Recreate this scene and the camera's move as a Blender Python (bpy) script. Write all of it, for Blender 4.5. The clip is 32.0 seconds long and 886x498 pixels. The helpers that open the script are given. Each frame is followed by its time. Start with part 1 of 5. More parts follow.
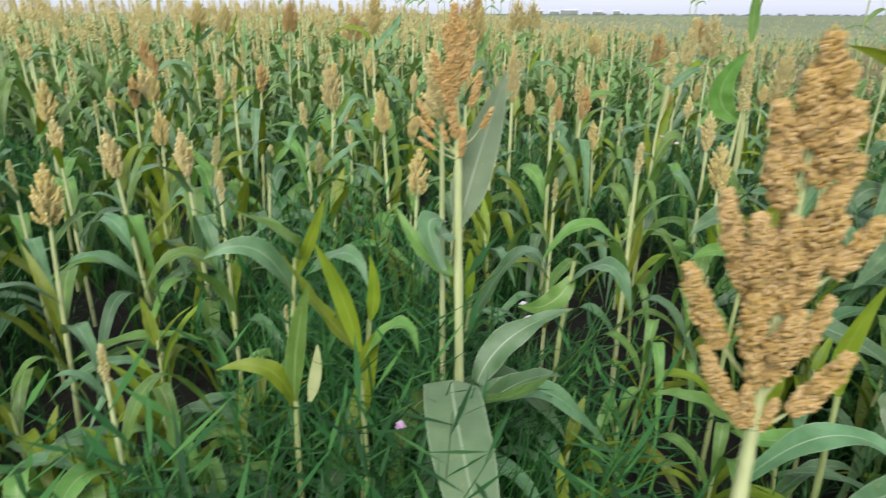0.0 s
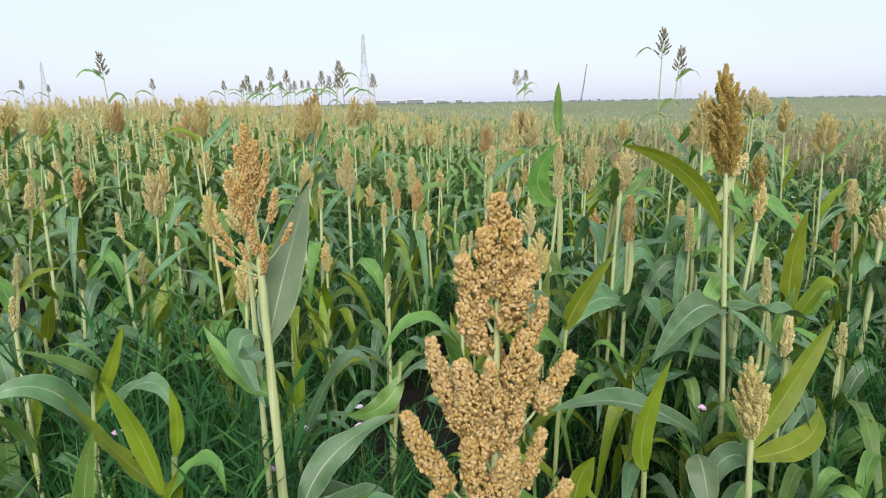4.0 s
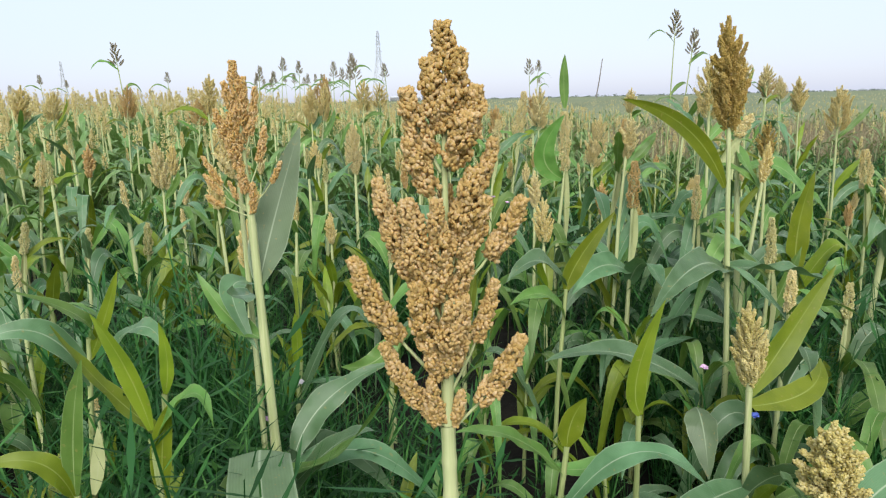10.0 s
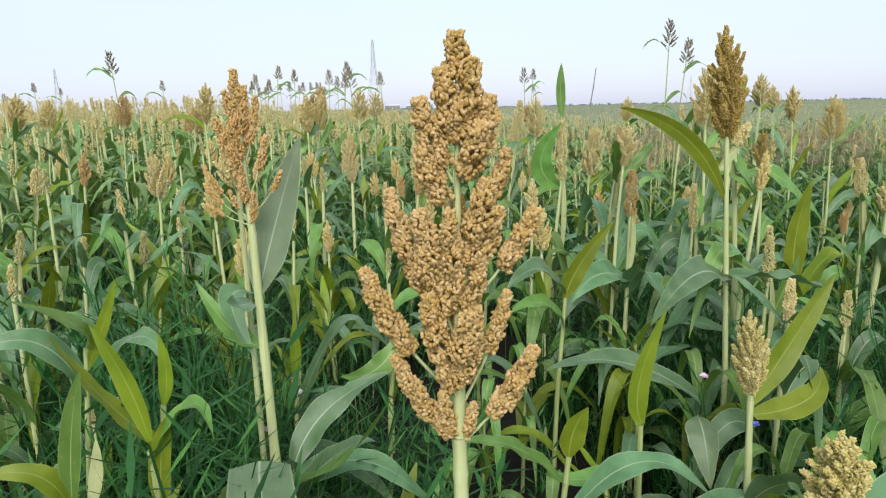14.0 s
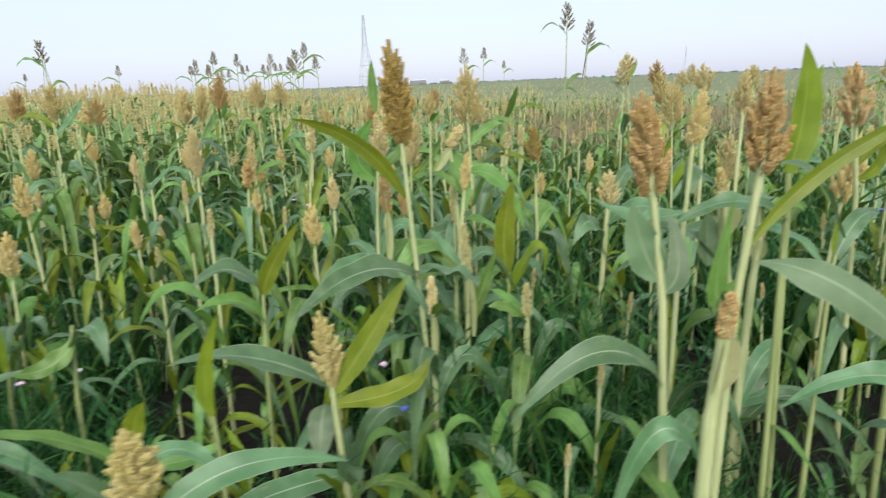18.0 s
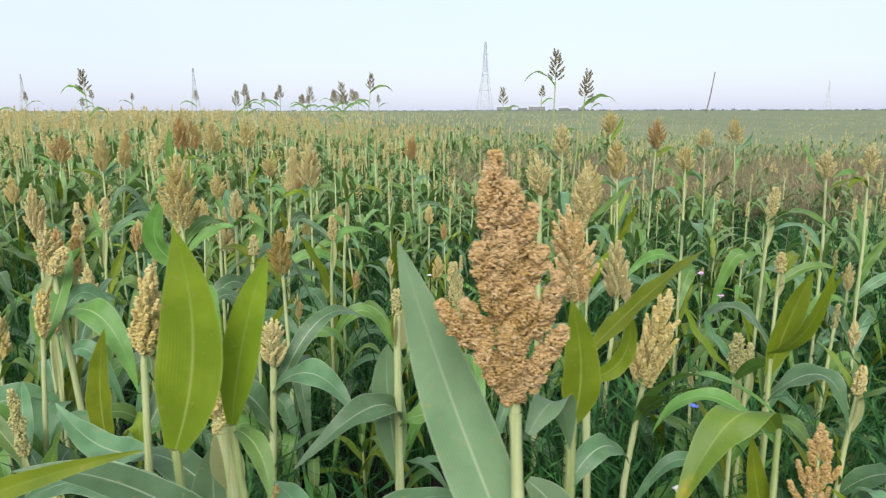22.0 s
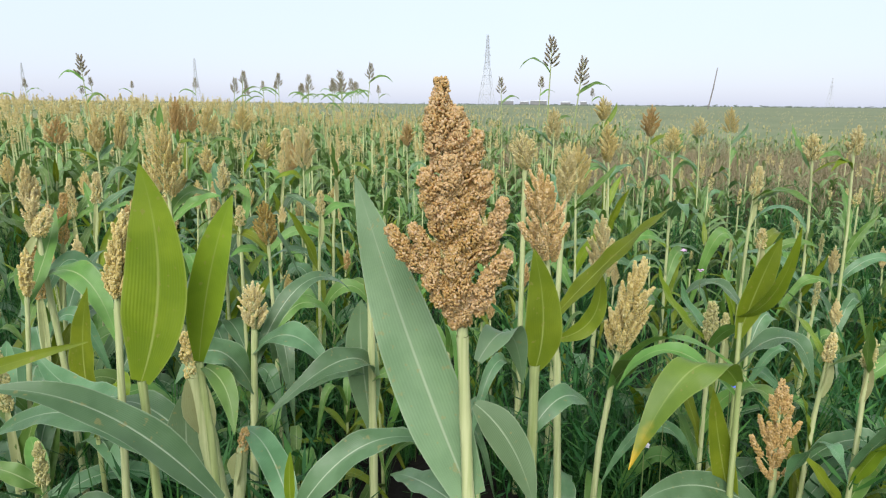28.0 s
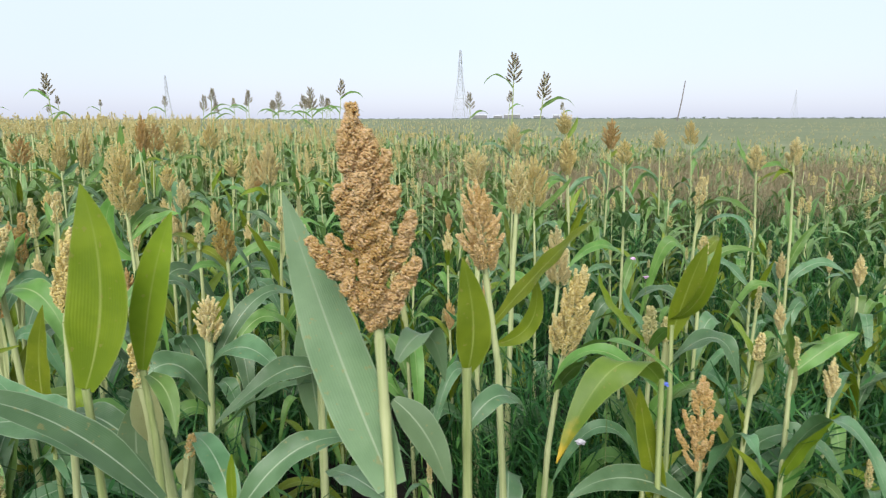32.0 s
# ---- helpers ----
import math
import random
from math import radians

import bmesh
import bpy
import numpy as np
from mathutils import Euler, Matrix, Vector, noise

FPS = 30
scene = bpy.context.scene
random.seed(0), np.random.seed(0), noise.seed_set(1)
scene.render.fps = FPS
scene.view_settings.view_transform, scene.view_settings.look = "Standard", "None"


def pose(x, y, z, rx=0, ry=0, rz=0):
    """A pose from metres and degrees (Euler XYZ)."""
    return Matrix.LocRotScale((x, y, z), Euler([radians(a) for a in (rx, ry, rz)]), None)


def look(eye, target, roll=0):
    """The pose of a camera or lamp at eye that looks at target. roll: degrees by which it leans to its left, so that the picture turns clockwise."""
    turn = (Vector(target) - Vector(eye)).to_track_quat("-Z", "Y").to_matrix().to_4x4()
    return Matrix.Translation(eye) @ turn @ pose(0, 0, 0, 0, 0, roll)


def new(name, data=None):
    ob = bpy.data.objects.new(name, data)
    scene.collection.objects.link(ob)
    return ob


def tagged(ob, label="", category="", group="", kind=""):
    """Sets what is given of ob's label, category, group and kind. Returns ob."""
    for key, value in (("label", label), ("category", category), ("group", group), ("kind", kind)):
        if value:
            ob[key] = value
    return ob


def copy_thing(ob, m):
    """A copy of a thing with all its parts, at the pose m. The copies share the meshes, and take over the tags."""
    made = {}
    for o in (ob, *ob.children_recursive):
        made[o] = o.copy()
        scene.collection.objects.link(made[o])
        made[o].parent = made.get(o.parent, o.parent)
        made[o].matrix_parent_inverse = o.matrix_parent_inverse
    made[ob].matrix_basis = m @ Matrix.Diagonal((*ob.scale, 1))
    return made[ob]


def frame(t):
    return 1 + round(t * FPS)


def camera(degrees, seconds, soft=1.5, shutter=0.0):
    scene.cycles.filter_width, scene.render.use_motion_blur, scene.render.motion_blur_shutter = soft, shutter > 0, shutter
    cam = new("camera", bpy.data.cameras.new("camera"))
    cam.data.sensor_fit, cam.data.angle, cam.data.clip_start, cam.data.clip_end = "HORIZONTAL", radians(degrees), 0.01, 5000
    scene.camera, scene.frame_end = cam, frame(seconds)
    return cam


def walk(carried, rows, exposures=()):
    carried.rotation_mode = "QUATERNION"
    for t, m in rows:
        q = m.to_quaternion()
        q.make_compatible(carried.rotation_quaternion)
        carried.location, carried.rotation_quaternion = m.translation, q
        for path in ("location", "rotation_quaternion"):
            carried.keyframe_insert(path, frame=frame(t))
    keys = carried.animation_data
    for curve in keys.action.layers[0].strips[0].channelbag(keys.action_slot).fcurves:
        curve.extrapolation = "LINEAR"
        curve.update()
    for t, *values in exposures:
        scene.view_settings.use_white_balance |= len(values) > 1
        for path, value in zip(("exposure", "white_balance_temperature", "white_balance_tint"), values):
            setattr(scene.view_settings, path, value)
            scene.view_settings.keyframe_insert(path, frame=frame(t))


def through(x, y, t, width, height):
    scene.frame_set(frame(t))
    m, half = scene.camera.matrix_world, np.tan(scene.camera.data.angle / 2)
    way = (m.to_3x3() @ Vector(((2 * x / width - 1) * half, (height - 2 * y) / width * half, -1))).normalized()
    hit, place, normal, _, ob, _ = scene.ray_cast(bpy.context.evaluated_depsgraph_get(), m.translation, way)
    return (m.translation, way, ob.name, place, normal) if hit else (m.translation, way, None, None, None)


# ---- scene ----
import itertools

cam = camera(69.4, 32.0, 1.2, 0.4)
PATH = [
    (0, (4.972, 0.706, 1.257), (5.293, 2.556, 0.568), 0.2),
    (0.5, (5.068, 0.686, 1.275), (5.523, 2.53, 0.646), -1.9),
    (1, (5.103, 0.687, 1.276), (5.653, 2.515, 0.68), -3.8),
    (2, (5.102, 0.707, 1.292), (5.816, 2.514, 0.817), -2.4),
    (2.5, (5.087, 0.691, 1.333), (5.818, 2.504, 0.907), -2.3),
    (4.5, (5.072, 0.695, 1.278), (5.806, 2.501, 0.833), -0.3),
    (5, (5.082, 0.678, 1.247), (5.766, 2.51, 0.828), 0.3),
    (5.5, (5.094, 0.666, 1.224), (5.772, 2.494, 0.776), 0.0),
    (6, (5.102, 0.659, 1.221), (5.785, 2.483, 0.767), -0.8),
    (6.5, (5.098, 0.658, 1.226), (5.808, 2.475, 0.782), -0.6),
    (7, (5.095, 0.659, 1.231), (5.817, 2.475, 0.802), -0.1),
    (7.5, (5.094, 0.659, 1.221), (5.801, 2.477, 0.783), -0.3),
    (8, (5.094, 0.663, 1.218), (5.795, 2.484, 0.778), -0.7),
    (8.5, (5.1, 0.668, 1.21), (5.808, 2.484, 0.761), -0.8),
    (9, (5.102, 0.669, 1.204), (5.821, 2.478, 0.747), -0.5),
    (9.5, (5.104, 0.669, 1.204), (5.809, 2.484, 0.749), -1.0),
    (10, (5.106, 0.668, 1.203), (5.807, 2.485, 0.749), -1.3),
    (10.5, (5.109, 0.672, 1.199), (5.816, 2.485, 0.738), -1.2),
    (11, (5.109, 0.675, 1.202), (5.814, 2.49, 0.745), -1.4),
    (11.5, (5.108, 0.674, 1.202), (5.821, 2.488, 0.755), -1.3),
    (12, (5.105, 0.676, 1.205), (5.83, 2.489, 0.774), -1.3),
    (12.5, (5.101, 0.672, 1.207), (5.821, 2.489, 0.781), -1.2),
    (13, (5.099, 0.67, 1.207), (5.831, 2.482, 0.783), -1.2),
    (13.5, (5.097, 0.675, 1.205), (5.82, 2.49, 0.777), -1.3),
    (15.5, (5.098, 0.676, 1.203), (5.813, 2.492, 0.766), -1.2),
    (16, (5.109, 0.671, 1.199), (5.827, 2.483, 0.754), -1.4),
    (16.5, (5.154, 0.635, 1.194), (5.876, 2.443, 0.736), -1.7),
    (17, (5.378, 0.488, 1.202), (6.018, 2.314, 0.695), -2.2),
    (17.2, (5.483, 0.414, 1.221), (6.043, 2.272, 0.735), -2.1),
    (17.6, (5.657, 0.276, 1.263), (6.238, 2.128, 0.78), -1.0),
    (18, (5.819, 0.264, 1.27), (6.538, 2.062, 0.769), -2.3),
    (18.5, (6.146, 0.315, 1.245), (6.961, 2.093, 0.828), 0.4),
    (19, (6.442, 0.432, 1.295), (7.279, 2.203, 0.891), 1.4),
    (19.6, (6.722, 0.473, 1.33), (7.367, 2.319, 0.911), 2.5),
    (20, (6.923, 0.434, 1.392), (7.345, 2.346, 0.985), 2.6),
    (21, (7.037, 0.471, 1.43), (7.349, 2.39, 0.959), 0.9),
    (21.5, (7.113, 0.513, 1.428), (7.51, 2.419, 0.969), 1.7),
    (22, (7.195, 0.499, 1.453), (7.601, 2.411, 1.03), -0.1),
    (22.5, (7.242, 0.483, 1.432), (7.665, 2.389, 0.998), -0.0),
    (23, (7.227, 0.487, 1.407), (7.631, 2.393, 0.955), 1.3),
    (23.5, (7.225, 0.489, 1.395), (7.625, 2.389, 0.916), 1.8),
    (24, (7.232, 0.495, 1.39), (7.634, 2.39, 0.894), 1.5),
    (24.5, (7.226, 0.496, 1.391), (7.627, 2.394, 0.905), 1.5),
    (26.5, (7.216, 0.48, 1.386), (7.613, 2.381, 0.909), 1.4),
    (27, (7.22, 0.475, 1.386), (7.62, 2.377, 0.917), 1.0),
    (27.5, (7.229, 0.463, 1.391), (7.619, 2.374, 0.946), 0.6),
    (28, (7.237, 0.453, 1.393), (7.642, 2.361, 0.951), 0.5),
    (28.5, (7.236, 0.452, 1.394), (7.651, 2.356, 0.945), 0.3),
    (29, (7.236, 0.447, 1.394), (7.656, 2.351, 0.946), -0.1),
    (29.5, (7.236, 0.451, 1.395), (7.662, 2.357, 0.961), 0.2),
    (30, (7.235, 0.452, 1.396), (7.669, 2.358, 0.975), 0.5),
    (30.5, (7.237, 0.445, 1.399), (7.673, 2.352, 0.986), 0.4),
    (31, (7.24, 0.429, 1.405), (7.667, 2.342, 1.009), 0.3),
    (31.5, (7.247, 0.409, 1.404), (7.694, 2.318, 1.007), 0.3),
    (32, (7.289, 0.375, 1.401), (7.767, 2.276, 1.002), -0.1),
]
walk(cam, [(t, look(eye, target, roll)) for t, eye, target, roll in PATH], [(0, 0.08), (0.8, 0.03), (2, 0.0), (32, 0.0)])

# ---- sky and sun: a bright overcast evening ----
world = bpy.data.worlds.new("overcast_sky")
scene.world = world
world.use_nodes = True
wn, wl = world.node_tree.nodes, world.node_tree.links
wn.clear()
w_out = wn.new("ShaderNodeOutputWorld")
w_add = wn.new("ShaderNodeAddShader")
w_sky = wn.new("ShaderNodeTexSky")
w_sky.sky_type = "NISHITA"
w_sky.sun_disc = False
w_sky.sun_elevation, w_sky.sun_rotation = radians(43), radians(201)
w_sky.dust_density, w_sky.air_density = 1.0, 1.0
w_b1 = wn.new("ShaderNodeBackground")
w_b1.inputs["Strength"].default_value = 0.05
w_b2 = wn.new("ShaderNodeBackground")
w_b2.inputs["Strength"].default_value = 0.84
w_tc = wn.new("ShaderNodeTexCoord")
w_sep = wn.new("ShaderNodeSeparateXYZ")
w_no = wn.new("ShaderNodeTexNoise")
w_no.inputs["Scale"].default_value = 2.2
w_no.inputs["Detail"].default_value = 3
w_ma = wn.new("ShaderNodeMath")
w_ma.operation = "MULTIPLY_ADD"
w_ma.inputs[1].default_value = 0.07
w_ramp = wn.new("ShaderNodeValToRGB")
w_ramp.color_ramp.elements[0].position = 0.03
w_ramp.color_ramp.elements[0].color = (0.625, 0.675, 0.89, 1)
w_ramp.color_ramp.elements[1].position = 0.42
w_ramp.color_ramp.elements[1].color = (1.16, 1.20, 1.22, 1)
e = w_ramp.color_ramp.elements.new(1.0)
e.color = (0.50, 0.58, 0.70, 1)
e = w_ramp.color_ramp.elements.new(0.22)
e.color = (0.81, 0.88, 1.02, 1)
wl.new(w_tc.outputs["Generated"], w_sep.inputs[0])
wl.new(w_tc.outputs["Generated"], w_no.inputs["Vector"])
wl.new(w_no.outputs["Fac"], w_ma.inputs[0])
wl.new(w_sep.outputs["Z"], w_ma.inputs[2])
wl.new(w_ma.outputs[0], w_ramp.inputs["Fac"])
wl.new(w_ramp.outputs["Color"], w_b2.inputs["Color"])
wl.new(w_sky.outputs["Color"], w_b1.inputs["Color"])
wl.new(w_b1.outputs[0], w_add.inputs[0])
wl.new(w_b2.outputs[0], w_add.inputs[1])
wl.new(w_add.outputs[0], w_out.inputs["Surface"])

sun = new("sun", bpy.data.lights.new("sun", "SUN"))
sun.data.energy, sun.data.angle, sun.data.color = 4.9, radians(45), (1.0, 0.97, 0.92)
sun.matrix_basis = look((-5, -13, 13), (0, 0, 0))


# ---- materials ----
def tree(name, rough=0.5, spec=0.4):
    m = bpy.data.materials.new(name)
    m.use_nodes = True
    n, l = m.node_tree.nodes, m.node_tree.links
    b = n["Principled BSDF"]
    b.inputs["Roughness"].default_value = rough
    b.inputs["Specular IOR Level"].default_value = spec
    return m, n, l, b


def mixer(n, l, fac, a, b, mode="MIX"):
    x = n.new("ShaderNodeMix")
    x.data_type, x.blend_type = "RGBA", mode
    for sock, v in ((x.inputs[0], fac), (x.inputs[6], a), (x.inputs[7], b)):
        if isinstance(v, (tuple, list)):
            sock.default_value = (*v, 1)
        elif isinstance(v, (int, float)):
            sock.default_value = v
        else:
            l.new(v, sock)
    return x.outputs[2]


def calc(n, l, op, a, b=0.0, clamp=False):
    x = n.new("ShaderNodeMath")
    x.operation, x.use_clamp = op, clamp
    for sock, v in ((x.inputs[0], a), (x.inputs[1], b)):
        if isinstance(v, (int, float)):
            sock.default_value = v
        else:
            l.new(v, sock)
    return x.outputs[0]


def noise_fac(n, l, scale, detail=3, coord="Object"):
    tc = n.new("ShaderNodeTexCoord")
    x = n.new("ShaderNodeTexNoise")
    x.inputs["Scale"].default_value, x.inputs["Detail"].default_value = scale, detail
    l.new(tc.outputs[coord], x.inputs["Vector"])
    return x.outputs["Fac"]


def ramped(n, l, fac, lo, hi):
    r = n.new("ShaderNodeMapRange")
    r.inputs[1].default_value, r.inputs[2].default_value = lo, hi
    l.new(fac, r.inputs[0])
    return r.outputs[0]


def leaf_material(name, face, dark, rib, through, glow=0.35, rough=0.42, tip=None, island=False):
    """A sorghum blade: pale midrib, fine veins along it, mottling, light that comes through."""
    m, n, l, b = tree(name, rough + 0.04, 0.34)
    uv = n.new("ShaderNodeUVMap")
    sep = n.new("ShaderNodeSeparateXYZ")
    l.new(uv.outputs[0], sep.inputs[0])
    off = calc(n, l, "ABSOLUTE", calc(n, l, "SUBTRACT", sep.outputs[0], 0.5))
    rib_f = calc(n, l, "SUBTRACT", 1.0, ramped(n, l, off, 0.008, 0.030), True)
    rib_f = calc(n, l, "MULTIPLY", rib_f, ramped(n, l, sep.outputs[1], 1.05, 0.35))
    veins = calc(n, l, "SINE", calc(n, l, "MULTIPLY", sep.outputs[0], 130.0))
    col = mixer(n, l, ramped(n, l, noise_fac(n, l, 22, 5), 0.36, 0.64), dark, face)
    col = mixer(n, l, calc(n, l, "MULTIPLY", ramped(n, l, veins, -1, 1), 0.10), col, tuple(min(1, c * 1.5) for c in face))
    big = ramped(n, l, noise_fac(n, l, 4, 2), 0.35, 0.75)
    col = mixer(n, l, calc(n, l, "MULTIPLY", big, 0.35), col, tuple(c * 0.6 for c in dark))
    if island:
        rnd = n.new("ShaderNodeNewGeometry").outputs["Random Per Island"]
    else:
        rnd = n.new("ShaderNodeObjectInfo").outputs["Random"]
    hs = n.new("ShaderNodeHueSaturation")
    l.new(calc(n, l, "ADD", 0.485, calc(n, l, "MULTIPLY", rnd, 0.03)), hs.inputs["Hue"])
    vr = n.new("ShaderNodeMapRange")
    vr.inputs[3].default_value, vr.inputs[4].default_value = 0.74, 1.22
    l.new(rnd, vr.inputs[0])
    l.new(vr.outputs[0], hs.inputs["Value"])
    l.new(col, hs.inputs["Color"])
    margin = calc(n, l, "MULTIPLY", ramped(n, l, off, 0.462, 0.495), 0.45)
    col = mixer(n, l, calc(n, l, "MULTIPLY", rib_f, 0.8), mixer(n, l, margin, hs.outputs[0], rib), rib)
    if tip:
        dry = calc(n, l, "ADD", sep.outputs[1], calc(n, l, "MULTIPLY", noise_fac(n, l, 30, 3), 0.25))
        col = mixer(n, l, ramped(n, l, dry, 0.98, 1.12), col, tip)
    spots = ramped(n, l, noise_fac(n, l, 95, 2), 0.67, 0.71)
    col = mixer(n, l, calc(n, l, "MULTIPLY", spots, 0.45), col, (0.25, 0.20, 0.07))
    l.new(col, b.inputs["Base Color"])
    rr = n.new("ShaderNodeMapRange")
    rr.inputs[3].default_value, rr.inputs[4].default_value = rough - 0.08, rough + 0.1
    l.new(noise_fac(n, l, 60, 2), rr.inputs[0])
    l.new(rr.outputs[0], b.inputs["Roughness"])
    bump = n.new("ShaderNodeBump")
    bump.inputs["Strength"].default_value, bump.inputs["Distance"].default_value = 0.16, 0.0012
    l.new(calc(n, l, "ADD", veins, calc(n, l, "MULTIPLY", noise_fac(n, l, 60, 2), 4.0)), bump.inputs["Height"])
    l.new(bump.outputs[0], b.inputs["Normal"])
    tr = n.new("ShaderNodeBsdfTranslucent")
    l.new(mixer(n, l, 0.55, col, through), tr.inputs["Color"])
    mx = n.new("ShaderNodeMixShader")
    mx.inputs[0].default_value = glow
    l.new(b.outputs[0], mx.inputs[1])
    l.new(tr.outputs[0], mx.inputs[2])
    l.new(mx.outputs[0], n["Material Output"].inputs["Surface"])
    return m


def grain_material(name, a, b_, c, rough=0.75):
    """Seed husks: every spikelet its own shade, with darker specks."""
    m, n, l, b = tree(name, rough, 0.12)
    rnd = n.new("ShaderNodeNewGeometry").outputs["Random Per Island"]
    r = n.new("ShaderNodeValToRGB")
    r.color_ramp.elements[0].color, r.color_ramp.elements[1].color = (*a, 1), (*c, 1)
    r.color_ramp.elements.new(0.5).color = (*b_, 1)
    l.new(ramped(n, l, rnd, -0.15, 1.1), r.inputs[0])
    speck = ramped(n, l, noise_fac(n, l, 420, 2), 0.45, 0.75)
    col = mixer(n, l, calc(n, l, "MULTIPLY", speck, 0.18), r.outputs[0], tuple(v * 0.55 for v in a))
    col = mixer(n, l, calc(n, l, "MULTIPLY", ramped(n, l, noise_fac(n, l, 18, 2), 0.4, 0.7), 0.35), col, c)
    l.new(col, b.inputs["Base Color"])
    bump = n.new("ShaderNodeBump")
    bump.inputs["Strength"].default_value, bump.inputs["Distance"].default_value = 0.3, 0.001
    l.new(noise_fac(n, l, 700, 2), bump.inputs["Height"])
    l.new(bump.outputs[0], b.inputs["Normal"])
    tr = n.new("ShaderNodeBsdfTranslucent")
    l.new(col, tr.inputs["Color"])
    mx = n.new("ShaderNodeMixShader")
    mx.inputs[0].default_value = 0.58
    l.new(b.outputs[0], mx.inputs[1])
    l.new(tr.outputs[0], mx.inputs[2])
    l.new(mx.outputs[0], n["Material Output"].inputs["Surface"])
    return m


BLUE = leaf_material("leaf_blue_green", (0.112, 0.208, 0.100), (0.068, 0.142, 0.060), (0.34, 0.41, 0.28), (0.17, 0.34, 0.07), 0.18, 0.34)
WAXY = leaf_material("leaf_waxy_underside", (0.140, 0.215, 0.110), (0.105, 0.170, 0.084), (0.30, 0.37, 0.24), (0.20, 0.31, 0.09), 0.20, 0.42)
GREEN = leaf_material("leaf_green", (0.128, 0.238, 0.056), (0.078, 0.165, 0.032), (0.32, 0.39, 0.18), (0.22, 0.42, 0.04), 0.22, 0.40)
YGREEN = leaf_material("leaf_bright_green", (0.166, 0.224, 0.015), (0.112, 0.166, 0.010), (0.28, 0.33, 0.09), (0.27, 0.37, 0.015), 0.26, 0.43)
PALELEAF = leaf_material("leaf_pale_sheath", (0.400, 0.412, 0.207), (0.332, 0.351, 0.164), (0.452, 0.459, 0.279), (0.390, 0.442, 0.128), 0.28, 0.5)
YELLOWTIP = leaf_material("leaf_yellowing", (0.135, 0.210, 0.03), (0.092, 0.158, 0.02), (0.27, 0.34, 0.1), (0.24, 0.36, 0.02), 0.26, 0.45, (0.52, 0.34, 0.03))
FIELDLEAF = leaf_material("leaf_field", (0.175, 0.280, 0.100), (0.100, 0.185, 0.052), (0.36, 0.43, 0.23), (0.25, 0.43, 0.06), 0.24, 0.42, None, True)
TAN = grain_material("grain_tan", (0.55, 0.39, 0.13), (0.70, 0.515, 0.205), (0.83, 0.67, 0.42))
RUST = grain_material("grain_rust", (0.60, 0.41, 0.13), (0.75, 0.545, 0.22), (0.85, 0.69, 0.44))
ROSE = grain_material("grain_rose", (0.54, 0.37, 0.13), (0.68, 0.485, 0.20), (0.85, 0.69, 0.48))
YELLOW = grain_material("grain_yellow", (0.60, 0.52, 0.18), (0.73, 0.65, 0.28), (0.84, 0.77, 0.47))
ROSEPALE = grain_material("grain_pale_rose", (0.68, 0.50, 0.20), (0.80, 0.63, 0.31), (0.88, 0.75, 0.53))
OLIVE = grain_material("grain_olive", (0.42, 0.31, 0.07), (0.58, 0.44, 0.13), (0.70, 0.55, 0.24))
OLIVETAN = grain_material("grain_olive_tan", (0.68, 0.57, 0.22), (0.82, 0.71, 0.33), (0.88, 0.81, 0.52))
CREAM = grain_material("grain_cream", (0.74, 0.63, 0.28), (0.84, 0.75, 0.41), (0.89, 0.83, 0.58))
PALE = grain_material("grain_pale_green", (0.59, 0.55, 0.24), (0.69, 0.65, 0.33), (0.78, 0.75, 0.48))
WILD = grain_material("grain_wild", (0.32, 0.285, 0.20), (0.46, 0.41, 0.30), (0.57, 0.52, 0.40))
FIELDGRAIN = grain_material("grain_field", (0.66, 0.57, 0.25), (0.79, 0.70, 0.36), (0.87, 0.80, 0.53))


def stalk_material(name, a, b_):
    m, n, l, b = tree(name, 0.5, 0.4)
    tc = n.new("ShaderNodeTexCoord")
    mp = n.new("ShaderNodeMapping")
    mp.inputs["Scale"].default_value = (260, 260, 6)
    x = n.new("ShaderNodeTexNoise")
    x.inputs["Scale"].default_value = 1.0
    l.new(tc.outputs["Object"], mp.inputs[0])
    l.new(mp.outputs[0], x.inputs["Vector"])
    col = mixer(n, l, ramped(n, l, x.outputs["Fac"], 0.35, 0.65), a, b_)
    col = mixer(n, l, calc(n, l, "MULTIPLY", ramped(n, l, noise_fac(n, l, 9, 3), 0.5, 0.75), 0.35), col, tuple(v * 0.6 for v in a))
    l.new(col, b.inputs["Base Color"])
    b.inputs["Subsurface Weight"].default_value = 0.0
    return m


STALK = stalk_material("stalk_pale_green", (0.315, 0.365, 0.160), (0.435, 0.465, 0.245))
STALKGREEN = stalk_material("stalk_green", (0.225, 0.280, 0.100), (0.330, 0.375, 0.165))


